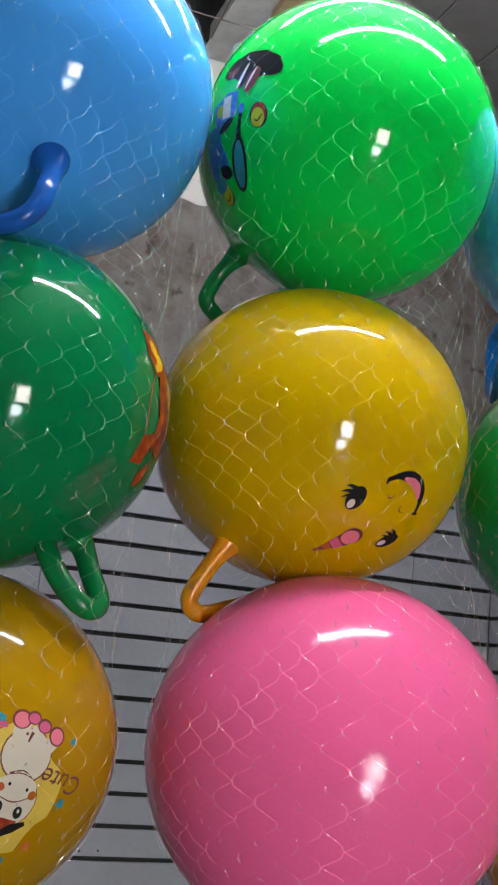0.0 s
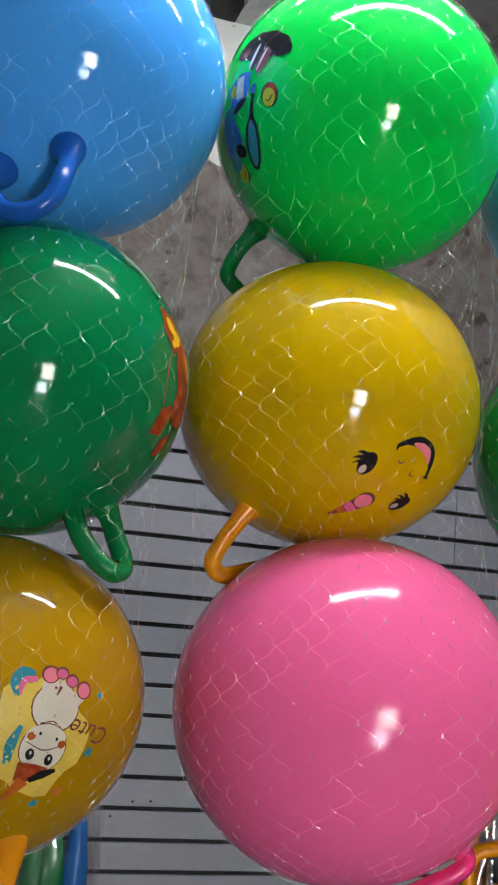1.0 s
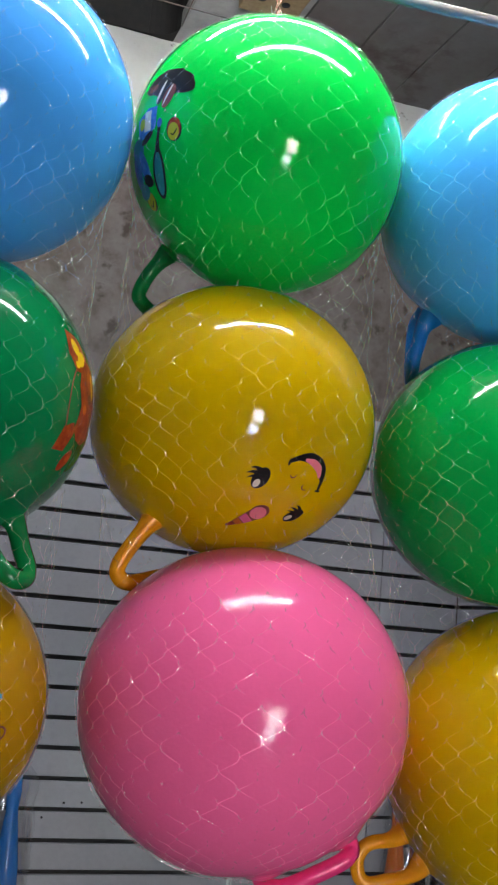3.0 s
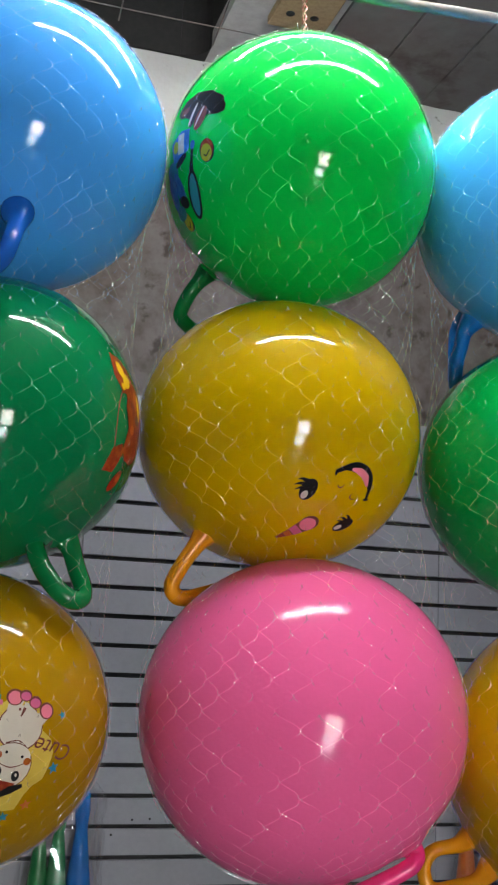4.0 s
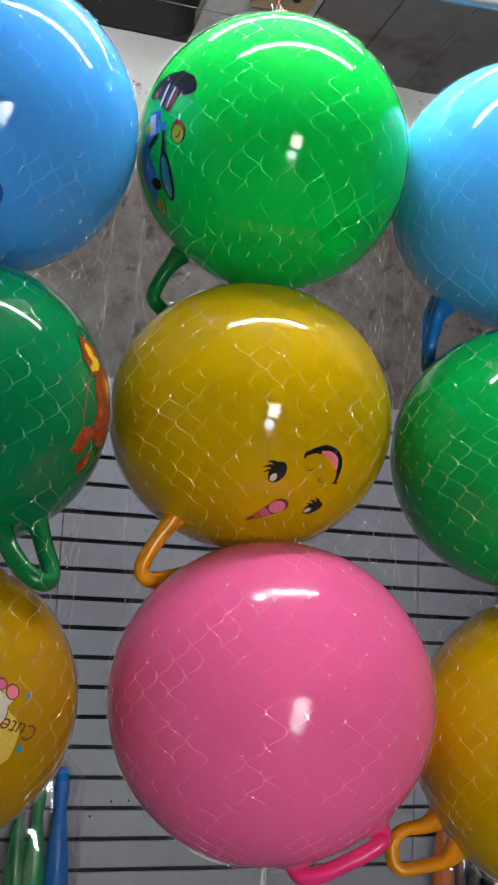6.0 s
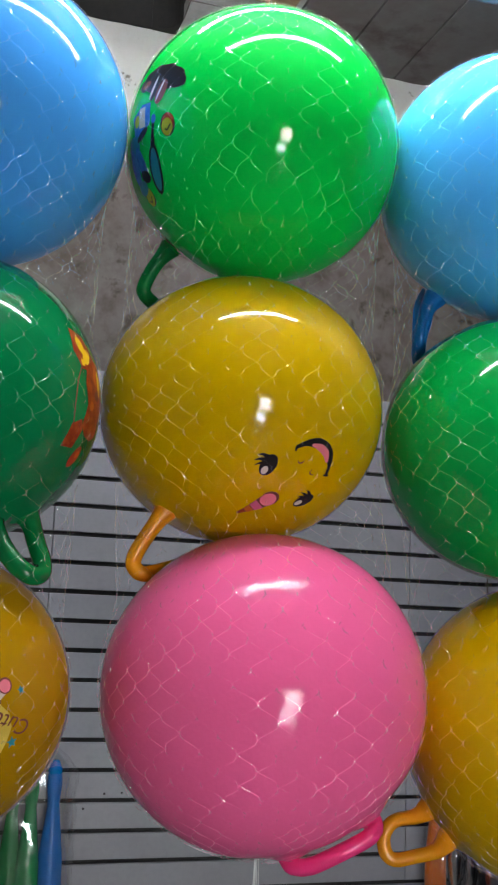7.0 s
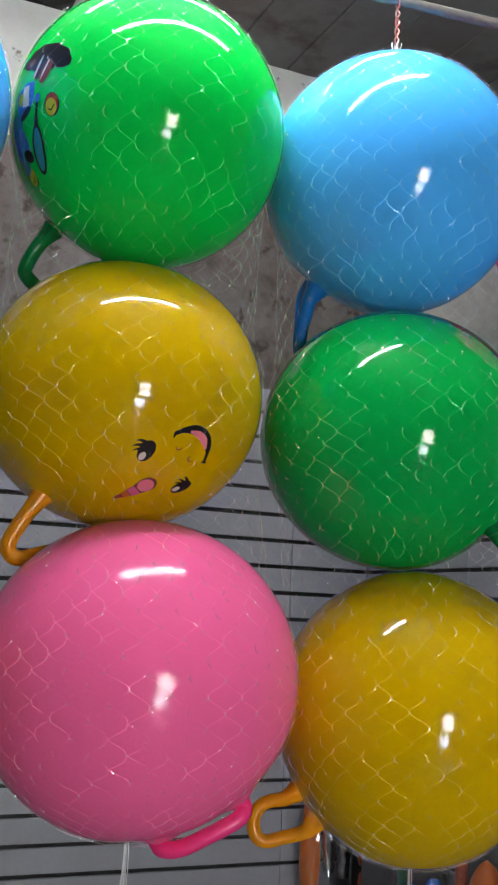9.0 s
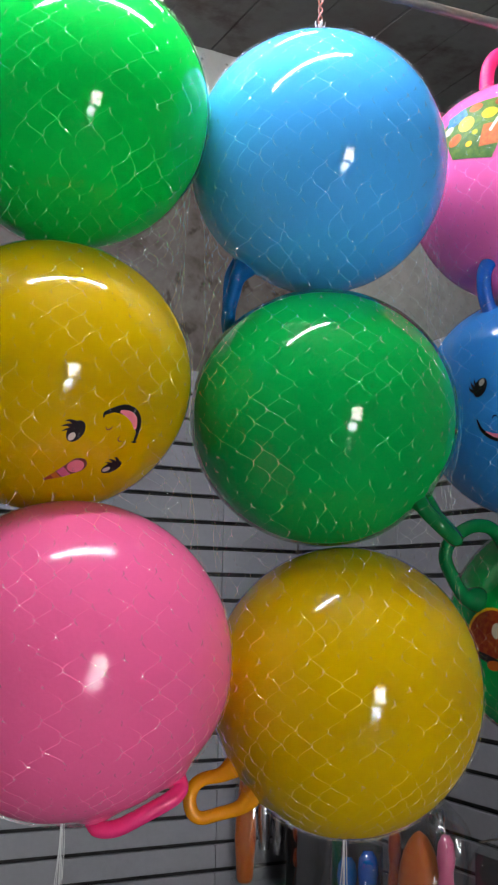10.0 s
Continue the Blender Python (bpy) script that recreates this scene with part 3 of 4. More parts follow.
# smiling face on the mustard ball
b, size, c = BALLS["Y"]
face_eye(b, size, 15.0, -31.8, -22, 1.15)
face_eye(b, size, 40.5, -46.0, -50, 1.05)
smile(b, size, 36.0, -26.0, 0, 1.05)
for az, el, roll in ((28.8, -29.0, 0), (36.2, -33.0, -60)):
    printed("nostril_print", b, size, az, el, roll, [(stroke([(-0.005, 0.001), (-0.002, -0.003), (0.003, -0.002), (0.006, 0.003)], [0.001, 0.0022, 0.0022, 0.001]), "ink_brown")])
horn = [(stroke([(-0.030, -0.020), (-0.004, -0.004), (0.016, 0.009)], [0.004, 0.018, 0.027]), "ink_brown"), (ellipse(0.018, 0.0105, 0.0150, 0.0140, 35), "ink_brown"),
        (stroke([(-0.027, -0.018), (-0.019, -0.0132)], [0.004, 0.009]), "ink_red"), (stroke([(-0.0175, -0.0122), (-0.009, -0.007)], [0.010, 0.0145]), "ink_orange"),
        (stroke([(-0.0075, -0.006), (0.003, 0.001)], [0.015, 0.020]), "ink_rose"), (ellipse(0.0155, 0.009, 0.0128, 0.0122, 35), "ink_pink")]
printed("horn_print", b, size, 14.0, -50.0, 8, horn, "banded pink and orange horn print")

# tennis print on the bright green ball
b, size, c = BALLS["G"]
cap = [(0.060 * math.cos(t), (0.034 if math.sin(t) > 0 else 0.012) * math.sin(t) + 0.0016 * math.sin(11 * t)) for t in [2 * math.pi * k / 30 for k in range(30)]]
printed("cap_print", b, size, -44, 7.0, -14, [(cap, "ink_black"), (ellipse(-0.036, 0.002, 0.012, 0.007, 15), "ink_brown"), (ellipse(-0.004, -0.004, 0.008, 0.024, -12), "ink_black"), (ellipse(-0.010, -0.006, 0.003, 0.020, -12), "ink_white"), (ellipse(0.012, -0.014, 0.011, 0.020, -16), "ink_brown"), (ellipse(0.009, -0.012, 0.002, 0.018, -16), "ink_white")], "black cap shape print")
printed("shirt_print", b, size, -53, -4.5, 0, [([(-0.035, 0.012), (-0.004, 0.024), (0.02, 0.02), (0.018, -0.012), (0.0, -0.02), (-0.03, -0.024)], "ink_blue"), ([(-0.012, 0.020), (0.006, 0.018), (0.004, -0.014), (-0.014, -0.012)], "ink_white"), (ellipse(-0.020, 0.002, 0.008, 0.010), "ink_lime"), (ellipse(-0.006, -0.024, 0.018, 0.006, 20), "ink_black")], "blue and white shirt shape print")
printed("shorts_print", b, size, -63, -17.5, 0, [(ellipse(0, 0.018, 0.020, 0.018), "ink_teal"), (ellipse(0.012, -0.012, 0.012, 0.028, 10), "ink_blue"), (ellipse(-0.012, -0.012, 0.013, 0.030, -5), "ink_blue"), (ellipse(0.014, -0.034, 0.014, 0.010, -30), "ink_black"), (ellipse(-0.008, -0.046, 0.016, 0.012, 10), "ink_teal")], "blue shape print")
ring = [(0.0115 * math.cos(t), 0.034 * math.sin(t)) for t in [2 * math.pi * k / 28 for k in range(28)]]
printed("racket_print", b, size, -50.5, -25.5, -12, [(ellipse(0, 0, 0.0145, 0.039), "ink_black"), (ellipse(0, 0, 0.0098, 0.033), "ink_teal"), (stroke([(0, 0.036), (0.001, 0.055), (0.002, 0.076)], [0.012, 0.006, 0.008]), "ink_black"), (ellipse(0.002, 0.079, 0.006, 0.008), "ink_blue")], "black outlined racket print")
for az, el, s in ((-38.6, -11.7, 1.0), (-63.8, -33.7, 0.9)):
    printed("tennis_ball_print", b, size, az, el, 10, [(ellipse(0.001, 0.002, 0.0150 * s, 0.0185 * s), "ink_black"), (ellipse(0.002, 0.004, 0.0125 * s, 0.0155 * s), "ink_red" if s == 1.0 else "ink_lime"), (ellipse(-0.001, -0.001, 0.0112 * s, 0.0135 * s), "ink_lime"), (stroke([(-0.006, -0.002), (-0.002, -0.006), (0.004, -0.002), (0.007, 0.0)], [0.0018, 0.0022, 0.0018]), "ink_black")], "yellow tennis ball print")

# orange print on the sea green ball
b, size, c = BALLS["DG"]
printed("flower_print", b, size, 73, 17.5, -25, [([(-0.034, 0.018), (0.0, 0.026), (0.032, 0.012), (0.028, -0.018), (0.006, -0.030), (-0.020, -0.016)], "ink_red"), (ellipse(-0.006, 0.004, 0.014, 0.009, -30), "ink_yellow"), (ellipse(0.012, -0.004, 0.010, 0.014, -20), "ink_yellow"), (ellipse(0.004, -0.020, 0.006, 0.005), "ink_yellow")], "yellow and orange flower print")
printed("figure_print", b, size, 82, 0, 0, [([(-0.026, 0.055), (0.004, 0.062), (0.03, 0.05), (0.04, 0.0), (0.035, -0.05), (0.012, -0.062), (-0.014, -0.058), (-0.030, -0.044), (-0.022, -0.01), (-0.032, 0.018)], "ink_red"), (ellipse(0.006, 0.034, 0.012, 0.015), "ink_orange"), (ellipse(0.008, 0.006, 0.010, 0.008), "ink_brown"), (ellipse(-0.010, -0.012, 0.008, 0.007), "ink_orange"), (ellipse(0.014, 0.026, 0.006, 0.020, 10), "ink_yellow")], "red and orange shape print")
printed("string_print", b, size, 68, 0, 0, [(stroke([(0.018, 0.052), (0.000, 0.02), (-0.004, -0.015), (0.0, -0.048)], [0.0025, 0.0025, 0.0025]), "ink_brown")])
printed("shoe_print", b, size, 70, -14.5, -10, [([(-0.012, 0.008), (0.008, 0.022), (0.018, 0.010), (0.010, -0.022), (-0.016, -0.028)], "ink_red")])
printed("shoe_print", b, size, 77, -23.5, -30, [(ellipse(0, 0, 0.010, 0.019), "ink_red"), (ellipse(0.001, 0.006, 0.005, 0.006), "ink_orange")])

# pony shapes on the amber ball, standing on their head as the ball hangs
b, size, c = BALLS["LY"]
cream = []
for k in range(26):
    t = 2 * math.pi * k / 26
    r = 1 + 0.10 * math.cos(5 * t + 0.6) + 0.05 * math.sin(9 * t)
    cream.append((0.062 * r * math.cos(t), 0.074 * r * math.sin(t)))
printed("cloud_print", b, size, 34, -8.0, 0, [(cream, "ink_cream")], "pale cream cloud print")
printed("tail_print", b, size, 27.5, 7.5, 25, [([(x * 0.75, y * 0.75) for x, y in outline], ink) for outline, ink in [(stroke([(0.020, 0.010), (0.004, 0.018), (-0.012, 0.010), (-0.018, -0.010)], [0.010, 0.022, 0.020, 0.006]), "ink_teal"), (stroke([(0.020, 0.002), (0.004, 0.008), (-0.008, 0.0), (-0.012, -0.010)], [0.008, 0.010, 0.008, 0.002]), "ink_rose")]])
printed("body_print", b, size, 38.0, 2.5, 0, [([(x * 0.86, y * 0.86) for x, y in outline], ink) for outline, ink in [(ellipse(0.0, -0.006, 0.036, 0.034), "ink_brown"), (ellipse(0.0, -0.006, 0.034, 0.032), "ink_white"), (stroke([(-0.016, 0.0), (-0.012, 0.022), (-0.006, 0.036)], [0.020, 0.020, 0.020]), "ink_white"), (stroke([(0.006, 0.0), (0.009, 0.016), (0.013, 0.028)], [0.018, 0.018, 0.016]), "ink_white"), (stroke([(0.018, -0.006), (0.028, 0.004), (0.038, 0.012)], [0.020, 0.018, 0.016]), "ink_white"), (ellipse(-0.011, 0.038, 0.0135, 0.0125), "ink_brown"), (ellipse(-0.011, 0.037, 0.0105, 0.0100), "ink_pink"), (ellipse(0.006, 0.040, 0.010, 0.009), "ink_brown"), (ellipse(0.006, 0.039, 0.008, 0.0065), "ink_rose"), (ellipse(0.021, 0.030, 0.0105, 0.0095), "ink_brown"), (ellipse(0.021, 0.029, 0.0082, 0.007), "ink_rose"), (ellipse(0.040, 0.018, 0.0125, 0.0125), "ink_brown"), (ellipse(0.040, 0.0175, 0.0098, 0.010), "ink_pink"), (stroke([(-0.002, 0.010), (0.004, 0.022)], [0.002, 0.005]), "ink_brown"), (ellipse(-0.004, 0.020, 0.002, 0.002), "ink_brown")]], "white pony body print")
printed("head_print", b, size, 35.5, -10.8, 0, [([(x * 0.84, y * 0.80) for x, y in outline], ink) for outline, ink in [(stroke([(-0.036, 0.028), (-0.046, 0.0), (-0.048, -0.030)], [0.006, 0.016, 0.010]), "ink_teal"), (stroke([(-0.010, 0.030), (0.008, 0.030), (0.024, 0.020)], [0.006, 0.012, 0.006]), "ink_brown"), (ellipse(0, -0.004, 0.0345, 0.037, -12), "ink_brown"), (ellipse(0, -0.004, 0.033, 0.0355, -12), "ink_white"), (ellipse(0.0015, 0.010, 0.030, 0.021, -6), "ink_white"), (stroke([(-0.026, 0.006), (0.0, -0.006), (0.026, 0.0)], [0.001, 0.002, 0.001]), "ink_brown"), (ellipse(-0.020, 0.014, 0.006, 0.006), "ink_orange"), (ellipse(0.026, 0.002, 0.006, 0.006), "ink_orange"), (ellipse(-0.008, 0.018, 0.002, 0.0025), "ink_black"), (ellipse(0.017, 0.010, 0.002, 0.0025), "ink_black"), (ellipse(-0.018, -0.012, 0.0062, 0.0085), "ink_black"), (ellipse(-0.0175, -0.010, 0.0018, 0.0028), "ink_white"), (ellipse(0.010, -0.020, 0.0062, 0.0085), "ink_black"), (ellipse(0.0105, -0.018, 0.0018, 0.0028), "ink_white"), ([(-0.032, -0.024), (-0.010, -0.026), (0.012, -0.032), (0.004, -0.044), (-0.018, -0.056), (-0.034, -0.052)], "ink_red"), (stroke([(-0.012, -0.052), (0.006, -0.042), (0.024, -0.036)], [0.008, 0.014, 0.006]), "ink_black"), (stroke([(-0.020, -0.052), (-0.032, -0.072), (-0.044, -0.092)], [0.020, 0.012, 0.002]), "ink_orange")]], "white pony head print with an orange horn")
lettering("word_print", b, size, 52.0, -6.4, 166, "Cute", 0.030, "ink_brown")
for az, el, s, ink in ((53.3, -13.2, 0.0085, "ink_teal"), (54.6, 5.1, 0.006, "ink_teal"), (37.5, -31.0, 0.008, "ink_teal"), (45.5, -26.5, 0.009, "ink_orange"), (18.5, -4.0, 0.013, "ink_orange"), (18.0, -24.5, 0.012, "ink_orange")):
    printed("star_print", b, size, az, el, 15, [(star(0, 0, s), ink)])

# sticker on the hot pink ball
b, size, c = BALLS["PK"]
shapes = [([(-0.075, 0.03), (-0.03, 0.062), (0.05, 0.060), (0.085, 0.01), (0.02, -0.088), (-0.06, -0.055)], "ink_leaf"), ([(-0.06, 0.055), (-0.02, 0.062), (-0.014, 0.035), (-0.062, 0.012)], "ink_blue"), (ellipse(-0.060, 0.016, 0.014, 0.010, 20), "ink_white"), (ellipse(-0.018, 0.010, 0.017, 0.018), "ink_yellow"), (ellipse(0.030, 0.016, 0.016, 0.014), "ink_yellow"), (ellipse(-0.046, -0.016, 0.016, 0.012, 20), "ink_orange"), ([(0.0, -0.055), (0.016, -0.010), (0.048, -0.014), (0.040, -0.062)], "ink_orange"), (ellipse(0.004, 0.044, 0.014, 0.012), "ink_orange"), (ellipse(0.058, 0.040, 0.016, 0.014), "ink_red"), (stroke([(0.026, -0.03), (0.05, 0.0), (0.07, 0.02)], [0.006, 0.008, 0.006]), "ink_white"), (ellipse(-0.018, -0.040, 0.007, 0.006), "ink_yellow"), (ellipse(-0.002, -0.020, 0.006, 0.006), "ink_lime")]
printed("sticker", b, size, -45, 17.5, 12, shapes, "square sticker of bright flowers")

# face on the blue ball, red print on the last green ball
b, size, c = BALLS["BF"]
face_eye(b, size, -48.0, 0.6, -28, 1.15, -1)
printed("mouth_print", b, size, -40.5, -20.0, 0, [(stroke([(-0.040, 0.022), (-0.030, 0.0), (-0.006, -0.014), (0.02, -0.012), (0.036, 0.004)], [0.003, 0.007, 0.012, 0.009, 0.003]), "ink_black"), (stroke([(-0.024, -0.001), (-0.004, -0.0095), (0.018, -0.008)], [0.002, 0.008, 0.003]), "ink_pink")], "open smiling mouth print")
for az in (-41.5, -33):
    printed("nostril_print", b, size, az, -13.8, 0, [(stroke([(-0.005, -0.002), (-0.002, 0.003), (0.003, 0.003), (0.005, -0.001)], [0.001, 0.0022, 0.001]), "ink_black")])
b, size, c = BALLS["GG"]
printed("berry_print", b, size, -60, -1, 0, [(ellipse(0, 0, 0.055, 0.048, 20), "ink_yellow"), (ellipse(0.002, -0.002, 0.052, 0.045, 20), "ink_red"), (ellipse(0.018, 0.006, 0.010, 0.014), "ink_white"), (ellipse(-0.004, -0.046, 0.040, 0.008, -20), "ink_black"), (ellipse(0.006, -0.058, 0.016, 0.010), "ink_orange")], "large red round print")

# ---- net bags round the columns ----


def net_bag(keys, seed, strands=30, label=""):
    """A tube of thin threads over a column of balls, joined two by two in short upright knots, tied at both ends."""
    data = [(BALLS[k][2], *BALLS[k][1]) for k in keys]
    top, bottom = data[0], data[-1]
    z1, z0 = top[0].z + top[2] + 0.003, bottom[0].z - bottom[2] - 0.003
    zs = np.linspace(z1, z0, 1400)
    cz = np.array([d[0].z for d in data])
    cx = np.interp(-zs, -cz, [d[0].x for d in data])
    cy = np.interp(-zs, -cz, [d[0].y for d in data])
    rr = np.interp(-zs, -cz, [d[1] for d in data])
    rad = np.zeros_like(zs)
    for p, rx, rz in data:
        rad = np.maximum(rad, rx * np.sqrt(np.clip(1 - ((zs - p.z) / rz) ** 2, 0, 1)))
    inside = (zs < cz[0]) & (zs > cz[-1])
    hug = np.where(inside, np.maximum(rad, 0.62 * rr), rad) + 0.0016
    rad = np.where(inside, np.maximum(rad, 0.885 * rr), rad)
    ker = np.ones(61) / 61
    soft = np.convolve(np.pad(rad, 30, mode="edge"), ker, mode="valid")
    rad = np.where(inside, np.maximum(rad, soft), rad) + 0.0016
    arc = np.concatenate([[0], np.cumsum(np.hypot(np.diff(zs), np.diff(rad)))])
    n = int(arc[-1] / 0.0038)
    s = np.linspace(0.004, arc[-1] - 0.004, n)
    Z, wide, tight, X, Y = (np.interp(s, arc, a) for a in (zs, rad, hug, cx, cy))
    rng = np.random.default_rng(seed)
    verts, faces, is_knot = [], [], []
    cell = 2 * math.pi / strands
    row = math.pi * 0.225 / strands / 1.12
    turns = [math.pi * q / 4 for q in range(5)]
    for sign in (1, -1):
        for k in range(strands):
            # the mesh is pulled a little out of true, alike for neighbouring threads
            u = s / row + 0.35 * np.sin(2.0 * k * cell + s * 5 + seed) + 0.12 * np.sin(5 * k * cell + s * 17)
            step, part_way = np.floor(u), u % 1.0
            slant = np.clip((part_way - 0.30) / 0.70, 0, 1)
            phi = k * cell + sign * cell / 2 * (step + slant)
            phi = phi + 0.035 * np.sin(s * 8 + 2 * phi + seed) + 0.012 * np.sin(s * 41 + 5 * phi)
            R = tight + (wide - tight) * np.clip((np.abs(np.sin(phi)) - 0.60) / 0.25, 0, 1)
            lift = 0.004 * rng.random() * np.clip(np.sin(s * 7.0 + rng.uniform(0, 6)), 0, 1) ** 3
            P = np.stack([X + (R + lift) * np.sin(phi), Y - (R + lift) * np.cos(phi), Z], 1)
            for p, rx, rz in data:
                q = (P - np.array(p)) / np.array([rx, rx, rz])
                length = np.linalg.norm(q, axis=1, keepdims=True)
                least = 1.0075 + lift[:, None] / rx
                P = np.where(length < least, np.array(p) + q / length * least * np.array([rx, rx, rz]), P)
            off = np.min([np.linalg.norm((P - np.array(p)) / np.array([rx, rx, rz]), axis=1) for p, rx, rz in data], axis=0)
            slack = off > 1.045
            T = np.gradient(P, axis=0)
            T /= np.linalg.norm(T, axis=1, keepdims=True) + 1e-9
            N = np.stack([np.sin(phi), -np.cos(phi), np.zeros(n)], 1)
            N = N - T * np.sum(N * T, axis=1, keepdims=True)
            N /= np.linalg.norm(N, axis=1, keepdims=True) + 1e-9
            A = np.cross(T, N)
            bead = (part_way > 0.04) & (part_way < 0.27)
            thick = 0.00042 * (1 + 0.85 * bead)
            base = len(turns) * n * (k + strands * (sign < 0))
            verts.append(np.stack([P + (A * math.cos(q) + N * math.sin(q)) * thick[:, None] for q in turns], 1).reshape(-1, 3))
            i = base + len(turns) * np.arange(n - 1)[:, None] + np.arange(len(turns) - 1)
            faces.append(np.stack([i, i + 5, i + 6, i + 1], -1).reshape(-1, 4))
            is_knot.append(np.repeat(np.where(bead, 1, np.where(slack, 2, 0))[:-1], len(turns) - 1))
    origin = Vector((top[0].x, top[0].y, z1))
    bag = empty("net_bag", Matrix.Translation(origin), label, "net bag", "net bags of balls")
    me = bpy.data.meshes.new("netting")
    me.from_pydata((np.concatenate(verts) - np.array(origin)).tolist(), [], np.concatenate(faces).tolist())
    me.materials.append(M["net"])
    me.materials.append(M["net_knot"])
    me.materials.append(M["net_slack"])
    me.polygons.foreach_set("material_index", np.concatenate(is_knot).astype(np.int32))
    me.shade_smooth()
    ob = new("netting", me)
    ob.parent = bag
    ob["kind"] = "stuff"
    ob["label"] = "fine clear nylon netting in knotted meshes"
    # tuft of gathered net at the top and tail at the bottom
    bm = bmesh.new()
    rnd = random.Random(seed)
    for k in range(26):
        a = rnd.uniform(0, 6.28)
        r = rnd.uniform(0.004, 0.020)
        tube(bm, spline([(0.004 * math.cos(a), 0.004 * math.sin(a), 0.0), (0.006 * math.cos(a), 0.006 * math.sin(a), 0.016), (r * math.cos(a + 0.6), r * math.sin(a + 0.6), rnd.uniform(0.022, 0.048))], 4), 0.0007, 4)
    part("tuft", bm, M["nylon"], bag, "gathered white net ends")
    bm = bmesh.new()
    low = Vector((bottom[0].x, bottom[0].y, z0)) - origin
    for k in range(9):
        a = rnd.uniform(0, 6.28)
        r = rnd.uniform(0.002, 0.016)
        tube(bm, spline([low + Vector((0.003 * math.cos(a), 0.003 * math.sin(a), 0.004)), low + Vector((0.004 * math.cos(a), 0.004 * math.sin(a), -0.03)), low + Vector((r * math.cos(a), r * math.sin(a), -rnd.uniform(0.07, 0.12)))], 4), 0.0007, 4)
    part("tail", bm, M["nylon"], bag, "gathered net tail")["kind"] = "stuff"
    # string up to the rod
    q = (origin.x - 0.37) / 1.0
    rod_at = Vector((origin.x, 1.757 + q * 0.245, 2.60)) - origin
    bm = bmesh.new()
    for off in (0.0, 1.6):
        path = []
        for i in range(26):
            f = i / 25
            p = Vector((0, 0, 0.012)).lerp(rod_at + Vector((0, 0, 0.010)), f)
            path.append(p + Vector((0.0035 * math.cos(off * 2 + f * 22), 0.0035 * math.sin(off * 2 + f * 22), 0)))
        tube(bm, path, 0.0017, 6)
    loop = [rod_at + Vector((0.0, 0.0125 * math.cos(t), 0.0125 * math.sin(t))) for t in [2 * math.pi * i / 14 for i in range(15)]]
    tube(bm, loop, 0.0018, 6)
    tube(bm, spline([(0, 0, 0.014), (0.012, -0.004, 0.022), (0.016, -0.006, 0.006)], 5), 0.0016, 6)
    part("tie_string", bm, M["string"], bag, "twisted red and white tie string")
    return bag


net_bag(("LB", "DG", "LY"), 3, label="clear nylon net bag round blue, green and amber balls")
net_bag(("G", "Y", "P"), 8, label="clear nylon net bag round green, yellow and pink balls")
net_bag(("RB", "RG", "RY"), 14, label="clear nylon net bag round blue, green and yellow balls")
net_bag(("PK", "BF", "GG"), 21, label="clear nylon net bag round pink, blue and green balls")

# ---- toys in cellophane hung on the panels ----


def skittle(parent, at, height, width, mat, tilt=0.0):
    h, w = height, width / 2
    prof = [(w * 0.62, 0), (w * 0.78, 0.03 * h), (w, 0.28 * h), (w * 0.93, 0.45 * h), (w * 0.60, 0.66 * h), (w * 0.46, 0.76 * h), (w * 0.60, 0.86 * h), (w * 0.52, 0.95 * h), (w * 0.25, h)]
    bm = lathe(bmesh.new(), prof, 20)
    bm.transform(Matrix.Translation(at) @ Matrix.Rotation(radians(tilt), 4, "Y"))
    return part("skittle", bm, mat, parent)


def film_bag(parent, x0, x1, z0, z1, depth, seed):
    """A crumpled clear bag gathered at its top."""
    rnd = random.Random(seed)
    bm = bmesh.new()
    nu, nv = 36, 28
    rows = []
    for j in range(nv + 1):
        f = j / nv
        z = z0 + (z1 - z0) * f
        pinch = 1.0 if f < 0.82 else 1.0 - 0.75 * ((f - 0.82) / 0.18) ** 1.3
        row = []
        for i in range(nu):
            a = 2 * math.pi * i / nu
            k = pinch * (1 + 0.16 * noise.noise((math.cos(a) * 3 + seed, math.sin(a) * 3, f * 5)) + 0.08 * noise.noise((math.cos(a) * 9, math.sin(a) * 9 + seed, f * 14)))
            row.append(bm.verts.new(((x0 + x1) / 2 + (x1 - x0) / 2 * k * math.copysign(abs(math.cos(a)) ** 0.7, math.cos(a)), depth * k * math.copysign(abs(math.sin(a)) ** 0.8, math.sin(a)), z)))
        rows.append(row)
    for r0, r1 in zip(rows, rows[1:]):
        for i in range(nu):
            bm.faces.new((r0[i], r0[(i + 1) % nu], r1[(i + 1) % nu], r1[i]))
    return part("film", bm, M["film"], parent, "crumpled clear cellophane")


def hook(parent, z, out):
    part("hook", tube(bmesh.new(), spline([(0, out, z), (0, out * 0.3, z + 0.002), (0, -0.05, z), (0, -0.06, z + 0.015)], 5), 0.003, 8), M["steel"], parent)

